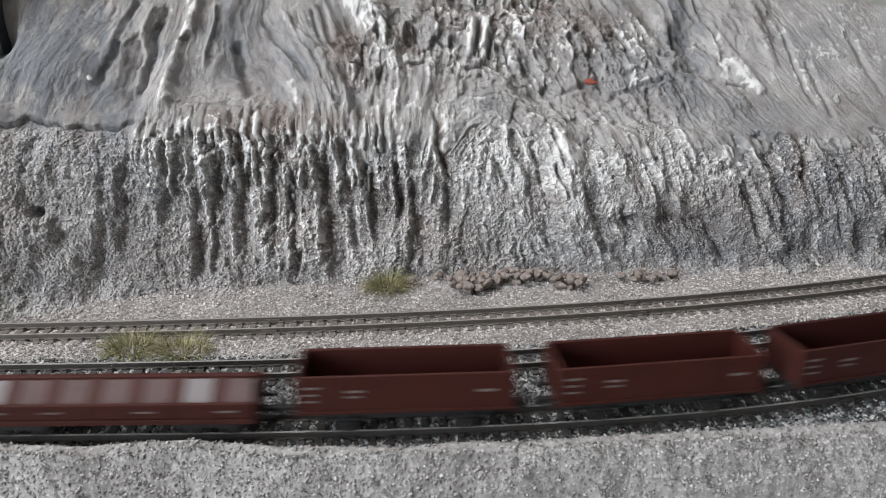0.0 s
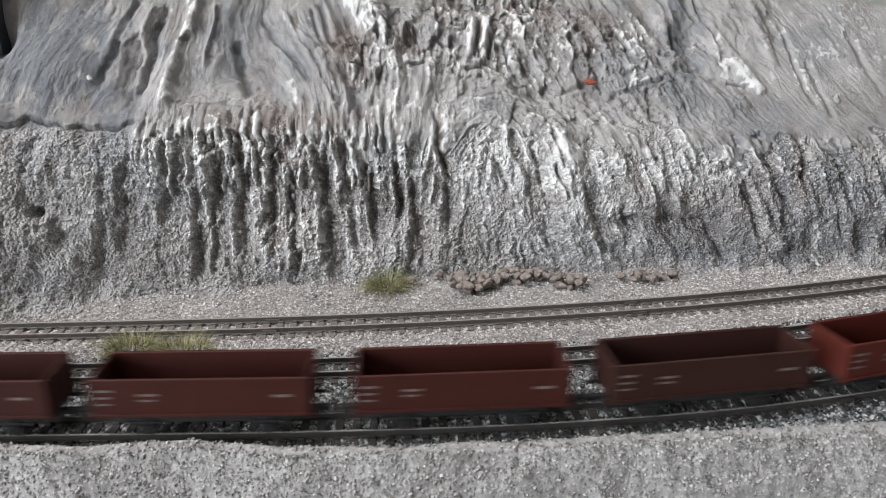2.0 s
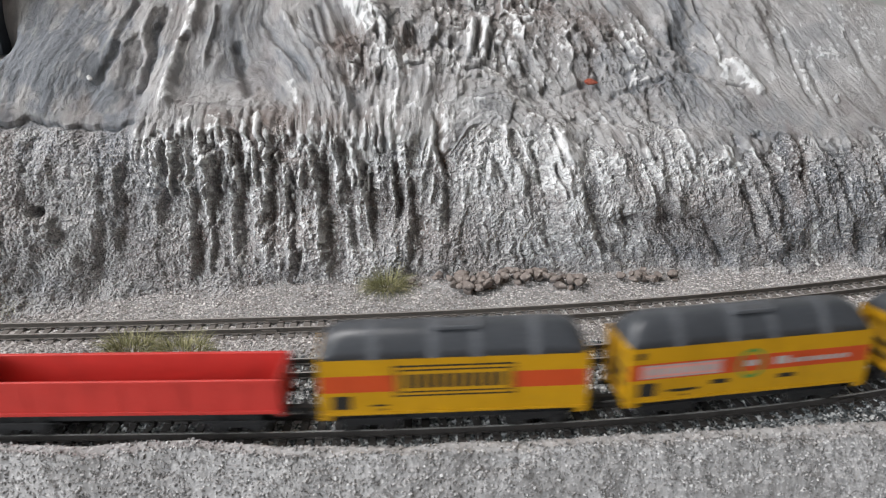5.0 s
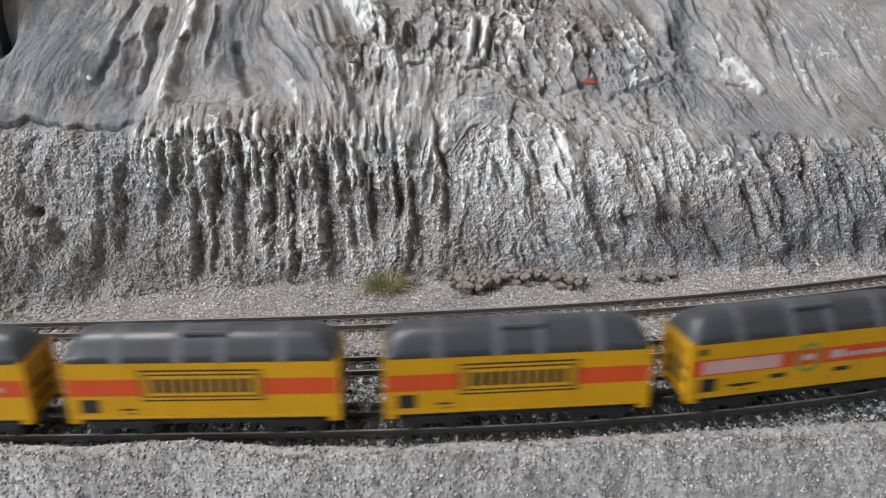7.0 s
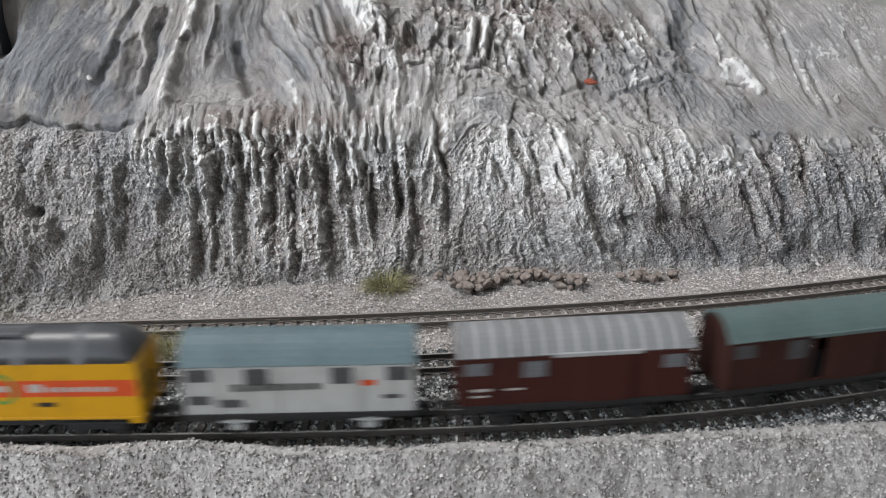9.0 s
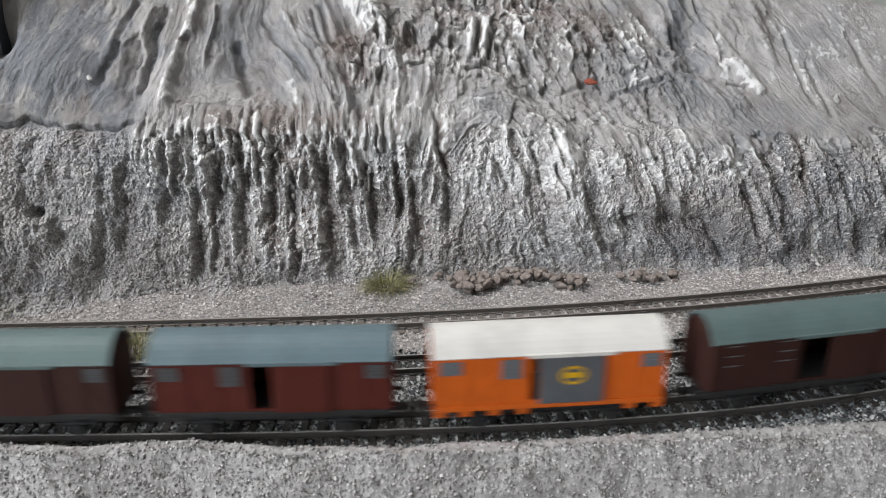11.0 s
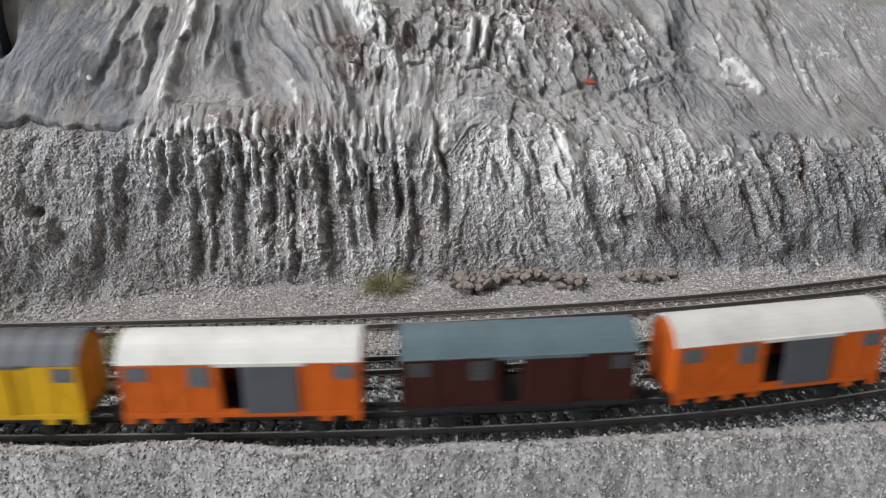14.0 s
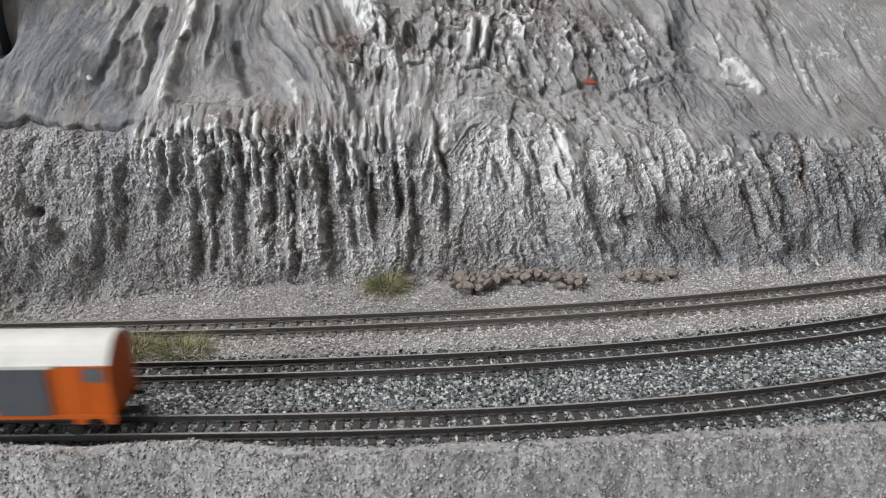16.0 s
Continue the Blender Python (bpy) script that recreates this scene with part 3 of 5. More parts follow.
    crust = np.exp(-((v - 0.83 + 0.06 * vnoise(x / 15, 3.3 + 0 * x)) / 0.15) ** 2) * step(-118, -100, x) * step(-0.35, 0.5, fbm(x / 10 + 3, w / 8, 3))
    d -= 0.8 * coat * step(0.7, 0.9, v) * (1 - left)
    d += crust * (0.5 * ridged(xr / 2.2, wr / 2.1, 2, 0.6) + 0.45 * facets(xr / 1.7, wr / 1.9, 2.2))
    d += coat * (0.36 * fbm(x / 1.7 + 0.2 * w, w / 1.15, 2) + 0.26 * fbm(xs / 1.0, ws / 1.0, 1) + 0.24 * ridged(x / 3.0 + 0.15 * w, w / 1.9, 2))
    d += (1 - coat) * (0.16 * fbm(uu / 0.9, w / 3.4, 2) + 0.10 * fbm(xr / 0.8, wr / 0.8, 2))
    hang = drape * step(edge - 0.02, edge + 0.03, v) * step(1.12, 0.98, v)
    return d, gully, uu, knob, coat, hang, calm


def blurred(a, r):
    """Mean over a square of (2r + 1) cells."""
    for axis in (0, 1):
        pad = [(0, 0), (0, 0)]
        pad[axis] = (r + 1, r)
        c = np.cumsum(np.pad(a, pad, mode="edge"), axis=axis)
        n = a.shape[axis]
        lo, hi = np.arange(n), np.arange(n) + 2 * r + 1
        a = (np.take(c, hi, axis) - np.take(c, lo, axis)) / (2 * r + 1)
    return a


def rock_wall(name, xs, vs, label, top=2.6):
    x, v = np.meshgrid(xs, vs)
    # the crest drops towards the right
    v = v * (1 - 0.17 * step(175, 245, x))
    w = v * 62.0
    y, z = rock_base(x, v)
    dv = 0.004
    y1, z1 = rock_base(x, v + dv)
    ty, tz = y1 - y, z1 - z
    ln = np.hypot(ty, tz)
    ny, nz = -tz / ln, ty / ln
    ny, nz = blurred(ny, 3), blurred(nz, 3)
    d, gully, flow, knob, coat, hang, calm = rock_relief(x, v)
    p = np.stack([x, y + ny * d, z + nz * d], -1)
    # coats of paint, plus light and shade that follow the relief
    rag = 0.5 * fbm(x / 6, w / 9, 4, 0.6)
    # parts that stand out from their surroundings take more white
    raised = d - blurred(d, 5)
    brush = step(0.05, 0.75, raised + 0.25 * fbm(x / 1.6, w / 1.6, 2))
    white = 0.0 * x
    for a in WHITES:
        white = np.maximum(white, a[4] * blob(x, v, a, rag))
    wander = 0.9 * fbm(x / 3, w / 3, 3)
    for a in CRUSTS:
        white = np.maximum(white, a[5] * stroke(x, w, a, wander))
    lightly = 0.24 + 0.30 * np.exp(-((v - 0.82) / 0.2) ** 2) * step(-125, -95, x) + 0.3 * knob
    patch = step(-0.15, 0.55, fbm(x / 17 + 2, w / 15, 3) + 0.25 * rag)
    white = np.maximum(white, hang * step(1.04, 0.9, v) * np.clip(0.3 + 0.8 * fbm(x / 5 + 7, w / 7, 3), 0, 0.8))
    # raised sand grains whitened: brushed paint and the light on them
    grain_light = step(0.12, 0.6, d - blurred(d, 2)) * coat
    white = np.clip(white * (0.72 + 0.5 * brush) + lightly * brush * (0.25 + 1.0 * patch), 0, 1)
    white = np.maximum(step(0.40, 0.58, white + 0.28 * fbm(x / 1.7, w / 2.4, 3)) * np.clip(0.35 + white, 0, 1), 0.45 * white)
    white = np.clip(white + 0.42 * grain_light, 0, 1)
    brown, slate = 0.0 * x, 0.0 * x
    for a in BROWNS:
        brown = np.maximum(brown, a[4] * blob(x, v, a, rag))
    for a in SLATES:
        slate = np.maximum(slate, a[4] * blob(x, v, a, rag))
    # slate deepens in hollows and brown in gullies: tint plus shade, as colour
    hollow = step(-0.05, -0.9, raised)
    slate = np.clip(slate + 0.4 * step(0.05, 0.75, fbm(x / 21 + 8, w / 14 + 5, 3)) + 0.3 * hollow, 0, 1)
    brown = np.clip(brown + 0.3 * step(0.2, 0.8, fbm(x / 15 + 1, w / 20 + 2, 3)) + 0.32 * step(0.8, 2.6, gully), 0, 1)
    n, k = len(xs), len(vs)
    i = (np.arange(k - 1)[:, None] * n + np.arange(n - 1)[None, :]).ravel()
    me = mesh_of(name, p.reshape(-1, 3), np.stack([i, i + 1, i + n + 1, i + n], 1), [ROCK], True)
    at = me.attributes.new("paint_and_shading", "FLOAT_COLOR", "POINT")
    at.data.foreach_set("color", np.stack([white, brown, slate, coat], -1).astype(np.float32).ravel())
    fl = me.attributes.new("flow", "FLOAT_VECTOR", "POINT")
    fl.data.foreach_set("vector", (np.stack([flow * MM, w * MM, np.clip(knob + 0.25 * calm, 0, 1)], -1)).astype(np.float32).ravel())
    return tagged(new(name, me), label, kind="structure")


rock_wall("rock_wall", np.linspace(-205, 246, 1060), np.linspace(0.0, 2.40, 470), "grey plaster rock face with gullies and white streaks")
rock_wall("rock_wall_left", np.linspace(-2300, -205, 300), np.linspace(0.0, 2.5, 70), "grey plaster rock face further along")
rock_wall("rock_wall_right", np.linspace(246, 2800, 360), np.linspace(0.0, 2.5, 70), "grey plaster rock face further along")


# ---- track ----
def normals(line, x):
    g = (line(x + 0.05) - line(x - 0.05)) / 0.1
    n = np.sqrt(1 + g * g)
    return -g / n, 1 / n, 1 / n, g / n


def swept(name, line, off, profile, xs, mat, parent):
    nx, ny, _, _ = normals(line, xs)
    cx, cy = xs + nx * off, line(xs) + ny * off
    prof = np.array(profile)
    v = np.stack([cx[:, None] + nx[:, None] * prof[:, 0], cy[:, None] + ny[:, None] * prof[:, 0], np.zeros((len(xs), 1)) + prof[:, 1]], -1)
    k = len(prof)
    a = (np.arange(len(xs) - 1)[:, None] * k + np.arange(k)[None, :])
    b = (np.arange(len(xs) - 1)[:, None] * k + (np.arange(k) + 1)[None, :] % k)
    f = np.stack([a, a + k, b + k, b], -1).reshape(-1, 4)
    mats = list(mat) if isinstance(mat, tuple) else [mat]
    me = mesh_of(name, v.reshape(-1, 3), f, mats)
    if len(mats) > 1:
        # the first three strips of the section are the running surface
        me.polygons.foreach_set("material_index", np.tile((np.arange(k) > 2).astype(np.int32), len(xs) - 1))
    ob = new(name, me)
    ob.parent = parent
    return ob


RAIL_PROFILE = [(-0.38, -0.10), (-0.28, 0.0), (0.28, 0.0), (0.38, -0.10), (0.36, -0.5), (0.13, -0.65), (0.13, -1.6), (0.6, -1.78), (0.6, -2.0),
                (-0.6, -2.0), (-0.6, -1.78), (-0.13, -1.6), (-0.13, -0.65), (-0.36, -0.5)]
PITCH = 4.89


def sleeper_bmesh():
    bm = boxes((-1.12, 1.12, -8.4, 8.4, -3.4, -2.02), bevel=0.12)
    for s in (-4.5, 4.5):
        for e in (-1.05, 1.05):
            box(bm, -0.8, 0.8, s + e - 0.42, s + e + 0.42, -2.1, -1.5)
    return bm


def track(line, label, rail_mat, sleeper_mat, joint_x, seed):
    top = tagged(new("railway_track"), label, "railway track", "tracks of the layout")
    xs = np.concatenate([np.arange(-2250, -220, 20.0), np.arange(-220, 260, 3.0), np.arange(260, 2751, 20.0)])
    for off in (-4.5, 4.5):
        swept("rail", line, off, RAIL_PROFILE, xs, rail_mat, top)
    first = part("sleeper", sleeper_bmesh(), sleeper_mat, top)
    base = first.data
    r = random.Random(seed)
    x, far = -186.0, []
    k = 0
    arc_x = np.arange(-2240, 2740, 0.25)
    arc = np.concatenate([[0], np.cumsum(np.hypot(np.diff(arc_x), np.diff(line(arc_x))))])
    for s in np.arange(0, arc[-1], PITCH):
        x = float(np.interp(s, arc, arc_x))
        g = float((line(np.array(x + 0.1)) - line(np.array(x - 0.1))) / 0.2)
        m = pose(x * MM, float(line(np.array(x))) * MM, 0, 0, 0, math.degrees(math.atan(g)) + r.uniform(-0.9, 0.9))
        if -190 < x < 225:
            ob = first if k == 0 else new("sleeper", base)
            ob.parent = top
            ob.matrix_basis = m
            k += 1
        else:
            far.append(m)
    # the same sleepers beyond, joined
    bm_v, bm_f = [], []
    for m in far:
        o = len(bm_v) * 8
        a = np.array(m)
        c = np.array([(sx * 1.3 * MM, sy * 8.4 * MM, sz * MM) for sz in (-3.4, -2.02) for sy in (-1, 1) for sx in (-1, 1)])
        bm_v.append(((c @ a[:3, :3].T) + a[:3, 3]) / MM)
        bm_f += [(o, o + 1, o + 5, o + 4), (o + 2, o + 6, o + 7, o + 3), (o, o + 4, o + 6, o + 2), (o + 1, o + 3, o + 7, o + 5), (o + 4, o + 5, o + 7, o + 6)]
    rest = new("sleeper_row", mesh_of("sleeper_row", np.concatenate(bm_v), bm_f, [sleeper_mat]))
    rest.parent = top
    tagged(rest, kind="stuff")
    for jx in joint_x:
        for off in (-4.5, 4.5):
            swept("rail_joiner", line, off, [(-0.85, -0.75), (0.85, -0.75), (0.95, -2.0), (-0.95, -2.0)], np.array([jx - 2.6, jx, jx + 2.6]), rail_mat[1], top)
    return top


track(FRONT, "dark weathered railway track beside the sand bank", (HEAD, RAIL), SLEEPER, [118], 1)
track(MIDDLE, "dark weathered railway track through stone ballast", (HEAD, RAIL), SLEEPER, [16], 2)
track(BACK, "brown weathered railway track along the foot of the rocks", (HEAD_BROWN, RAIL_BROWN), SLEEPER_BROWN, [-62, 72], 3)


# ---- loose things on the ground ----
def rubble_stone(x, y, size, r, label):
    bm = bmesh.new()
    bmesh.ops.create_icosphere(bm, subdivisions=2, radius=size / 2)
    ax = Vector((r.uniform(0.8, 1.5), r.uniform(0.7, 1.0), r.uniform(0.55, 0.9)))
    cuts = [(Vector((r.uniform(-1, 1), r.uniform(-1, 1), r.uniform(-1, 1))).normalized(), r.uniform(0.55, 0.8) * size / 2) for _ in range(8)]
    for v in bm.verts:
        for n, h in cuts:
            e = v.co.dot(n) - h
            if e > 0:
                v.co -= n * e
        v.co = Vector((v.co.x * ax.x, v.co.y * ax.y, v.co.z * ax.z))
    bmesh.ops.rotate(bm, verts=bm.verts, matrix=Matrix.Rotation(r.uniform(0, 6.28), 3, "Z"))
    low = min(v.co.z for v in bm.verts)
    ob = part("rubble_stone", bm, RUBBLE)
    ob.location = (x * MM, y * MM, (float(ground_height(np.array(x), np.array(y))) - low - 0.25 * size * 0.3) * MM)
    return tagged(ob, label, "stone", "rubble at the foot of the rocks")


rs = random.Random(4)
for cx, cy, n, spread, sp_y in ((13, 281, 36, 16, 5.0), (36, 283.5, 24, 12, 3.4), (52, 280, 15, 8, 2.6), (83, 285.5, 20, 13, 3.2), (10, 273.5, 6, 8, 1.4), (-10, 281, 3, 4, 1.0), (-75, 282, 2, 3, 0.8)):
    pile = []
    for _ in range(n):
        x = cx + max(-1, min(1, rs.gauss(0, 0.55))) * spread
        y = cy + max(-1, min(1, rs.gauss(0, 0.5))) * sp_y
        size = rs.uniform(2.6, 5.2)
        # a stone that falls on others lies on top of them
        under = [p for p in pile if math.hypot(p[0] - x, p[1] - y) < 0.42 * (p[2] + size)]
        lift = min(max([p[3] + 0.42 * p[2] for p in under], default=0.0), 2.4)
        pile.append((x, y, size, lift))
        stone = rubble_stone(x, y, size, rs, "small brown broken stone on the gravel")
        stone.location.z += lift * MM


def grass_tuft(x, y, n, spread, height, seed, label):
    r = random.Random(seed)
    bm = bmesh.new()
    for _ in range(n):
        a, rr = r.uniform(0, 6.283), spread * 0.35 * math.sqrt(r.random())
        ox, oy = rr * math.cos(a), rr * math.sin(a) * 0.7
        lean = 1.5 * math.sqrt(r.random())
        h, wd = height * r.uniform(0.6, 1.15), r.uniform(0.09, 0.17)
        da = a + r.gauss(0, 0.5)
        side = Vector((-math.sin(da), math.cos(da), 0))
        prev = None
        for k in range(5):
            f = k / 4
            bend = lean * (0.5 + 0.7 * f)
            p = Vector((ox, oy, -0.5)) + Vector((math.cos(da) * math.sin(bend), math.sin(da) * math.sin(bend), math.cos(bend))) * h * f
            q = wd * (1 - 0.85 * f)
            row = (bm.verts.new(p - side * q), bm.verts.new(p + side * q), bm.verts.new(p + Vector((math.cos(da), math.sin(da), -0.3)) * q * 0.8))
            if prev:
                for i in range(3):
                    bm.faces.new((prev[i], prev[(i + 1) % 3], row[(i + 1) % 3], row[i]))
            prev = row
        bm.faces.new(prev)
    ob = part("grass_tuft", bm, GRASS)
    ob.location = (x * MM, y * MM, float(ground_height(np.array(x), np.array(y))) * MM)
    return tagged(ob, label, "grass", "grass tufts")


grass_tuft(-22, 279, 520, 17, 10.5, 1, "green-yellow dry grass tuft at the foot of the rocks")
grass_tuft(-88, 230, 460, 22, 8.5, 2, "pale dry grass tuft beside the gravel")
grass_tuft(-106, 231, 420, 22, 8.5, 3, "pale dry grass tuft beside the gravel")
grass_tuft(-168, 266, 400, 18, 11, 4, "green-yellow dry grass tuft at the foot of the rocks")


def rock_point(x, v, up=0.0):
    x, v = np.array([[float(x)]]), np.array([[float(v)]])
    y, z = rock_base(x, v)
    y1, z1 = rock_base(x, v + 0.004)
    ty, tz = y1 - y, z1 - z
    ln = np.hypot(ty, tz)
    d = rock_relief(x, v)[0] + up
    return float(x[0, 0]) * MM, float((y - tz / ln * d)[0, 0]) * MM, float((z + ty / ln * d)[0, 0]) * MM


def loose_rock(x, v, size, stretch, mat, label, seed):
    r = random.Random(seed)
    bm = bmesh.new()
    bmesh.ops.create_icosphere(bm, subdivisions=2, radius=size / 2)
    cuts = [(Vector((r.uniform(-1, 1), r.uniform(-1, 1), r.uniform(-1, 1))).normalized(), r.uniform(0.5, 0.8) * size / 2) for _ in range(9)]
    for p in bm.verts:
        for n, h in cuts:
            e = p.co.dot(n) - h
            if e > 0:
                p.co -= n * e
        p.co = Vector((p.co.x * stretch[0], p.co.y * stretch[1], p.co.z * stretch[2]))
    ob = part("loose_rock", bm, mat)
    ob.location = rock_point(x, v, 0.1 * size)
    return tagged(ob, label, "stone", "loose stones on the rock face")


BRICK_RED = speckled("brick_red_chip", (0.30, 0.075, 0.045), (0.22, 0.06, 0.04), (0.36, 0.12, 0.08), 300, 0.3)
PALE = speckled("pale_plaster_chip", (0.55, 0.54, 0.53), (0.4, 0.39, 0.38), (0.7, 0.69, 0.68), 300, 0.4)
GREY_CHIP = speckled("grey_plaster_chip", (0.36, 0.355, 0.35), (0.25, 0.25, 0.25), (0.5, 0.49, 0.48), 300, 0.4)
for place, size, stretch, mat, label in (
        ((65.0, 1.39), 5.0, (1.3, 0.9, 0.6), BRICK_RED, "brick red stone chip on a rock ledge"),
        ((176.0, 1.32), 4.2, (0.8, 0.8, 1.3), GREY_CHIP, "grey stone standing on the smooth rock slope"),
        ((-135.0, 1.25), 2.6, (1.0, 0.8, 1.0), PALE, "pale pebble stuck on the slate-grey slab"),
        ((153.0, 0.95), 2.2, (0.9, 0.8, 1.2), PALE, "white pebble below the rock rim"),
        ((163.0, 1.37), 2.6, (1.2, 0.8, 0.9), GREY_CHIP, "dark grey stone on the smooth rock slope"),
        ((-4.0, 1.425), 4.4, (0.8, 0.8, 0.8), PALE, "pale plaster lump on the brown rock")):
    loose_rock(*place, size, stretch, mat, label, 5)


def louvred_hut(x0, x1, v, label):
    """Small dark hut let into the slope: louvred front over a pale ledge."""
    y, z = (float(a[0, 0]) for a in rock_base(np.array([[x1 * 1.0]]), np.array([[v]])))
    top = tagged(new("louvred_hut"), label, "hut")
    part("wall", boxes((x0, x1, y - 1, y + 30, z - 6, z + 34), bevel=0.3), HUT, top)
    part("ledge", boxes((x0 - 1, x1 + 1.2, y - 3.2, y - 1.02, z + 7.2, z + 8.8), bevel=0.2), PALE, top, "pale stone ledge")
    for k in range(8):
        part("slat", boxes((x0 + 1, x1 - 1.2, y - 1.9, y - 1.02, z + 10.4 + 2.6 * k, z + 11.9 + 2.6 * k), bevel=0.15), HUT, top)


HUT = painted("dark_blue_grey_paint", (0.035, 0.04, 0.048), 0.5, (0.1, 0.1, 0.11), 0.3)
louvred_hut(-196, -168.5, 1.5, "dark blue-grey louvred hut let into the rock slope")


# ---- wagons ----
OXIDE = [painted("oxide_brown_paint", c, 0.6, (0.10, 0.06, 0.05), 0.2, spec=0.2) for c in ((0.044, 0.0125, 0.0098), (0.050, 0.0130, 0.0098), (0.036, 0.0140, 0.0112), (0.078, 0.0150, 0.0102))]
RED = painted("bright_red_plastic", (0.50, 0.042, 0.034), 0.4, (0.5, 0.12, 0.09), 0.2)
YELLOW = painted("golden_yellow_paint", (0.50, 0.262, 0.007), 0.4, (0.5, 0.35, 0.1), 0.15)
# recessed end panels, a little darker than YELLOW
OLIVE = painted("dark_ochre_paint", (0.40, 0.22, 0.012), 0.6, (0.1, 0.08, 0.05), 0.4)
LEMON = painted("bright_yellow_paint", (0.60, 0.345, 0.009), 0.4, (0.4, 0.3, 0.1), 0.2)
STRIPE = painted("orange_red_stripe", (0.50, 0.068, 0.018), 0.4, (0.5, 0.2, 0.1), 0.15)
ORANGE = painted("orange_plastic", (0.55, 0.105, 0.011), 0.4, (0.5, 0.2, 0.06), 0.2)
WHITE_ROOF = painted("cream_white_roof", (0.60, 0.59, 0.56), 0.5, (0.45, 0.44, 0.41), 0.25)
GREY_ROOF = painted("dark_grey_roof", (0.045, 0.049, 0.056), 0.34, (0.15, 0.15, 0.155), 0.35, spec=0.5)
MID_ROOF = painted("grey_roof", (0.085, 0.09, 0.10), 0.55, (0.28, 0.28, 0.28), 0.35)
PALE_ROOF = painted("pale_grey_roof", (0.30, 0.31, 0.32), 0.55, (0.4, 0.4, 0.4), 0.3)
TEAL_ROOF = painted("blue_grey_roof", (0.095, 0.14, 0.158), 0.55, (0.25, 0.28, 0.28), 0.35)
GREEN_ROOF = painted("green_grey_roof", (0.09, 0.132, 0.132), 0.55, (0.22, 0.25, 0.24), 0.35)
SILVER = painted("off_white_paint", (0.36, 0.37, 0.365), 0.45, (0.4, 0.39, 0.37), 0.35)
DOOR_GREY = painted("slate_grey_plastic", (0.09, 0.098, 0.11), 0.5, (0.2, 0.2, 0.2), 0.3)
VENT_GREY = painted("vent_grey", (0.12, 0.128, 0.14), 0.5, (0.3, 0.3, 0.3), 0.3)
VENT_DARK = painted("vent_dark_grey", (0.06, 0.062, 0.066), 0.5, (0.15, 0.15, 0.15), 0.3)
PRINT = painted("white_print", (0.36, 0.345, 0.335), 0.5, (0.4, 0.35, 0.3), 0.4)
FAINT = painted("worn_white_print", (0.17, 0.14, 0.13), 0.55, (0.05, 0.03, 0.025), 0.6)
PRINT_BLACK = painted("black_print", (0.02, 0.02, 0.02), 0.5, (0.1, 0.08, 0.04), 0.3)
PRINT_PINK = painted("pink_print", (0.62, 0.27, 0.24), 0.5, (0.5, 0.3, 0.3), 0.3)
PRINT_GREEN = painted("green_print", (0.10, 0.24, 0.05), 0.5, (0.2, 0.3, 0.1), 0.3)


def bar(x0, x1, z0, z1, mat, parent, y=-8.0, label="", name="marking"):
    """A printed mark on the side that faces the viewer, and its twin on the other side."""
    return part(name, boxes((x0, x1, y - 0.06, y + 0.02, z0, z1)), mat, parent, label)


def ring(cx, cz, rx, rz, t, mat, parent, y, label=""):
    bm = bmesh.new()
    n = 28
    loops = []
    for yy in (y - 0.07, y + 0.02):
        for q in (0, t):
            loops.append([bm.verts.new((cx + (rx - q) * math.cos(a), yy, cz + (rz - q) * math.sin(a))) for a in (6.2832 * k / n for k in range(n))])
    o0, i0, o1, i1 = loops
    for k in range(n):
        j = (k + 1) % n
        for a, b in ((o0, i0), (i0, i1), (i1, o1), (o1, o0)):
            bm.faces.new((a[k], a[j], b[j], b[k]))
    return part("emblem_ring", bm, mat, parent, label)


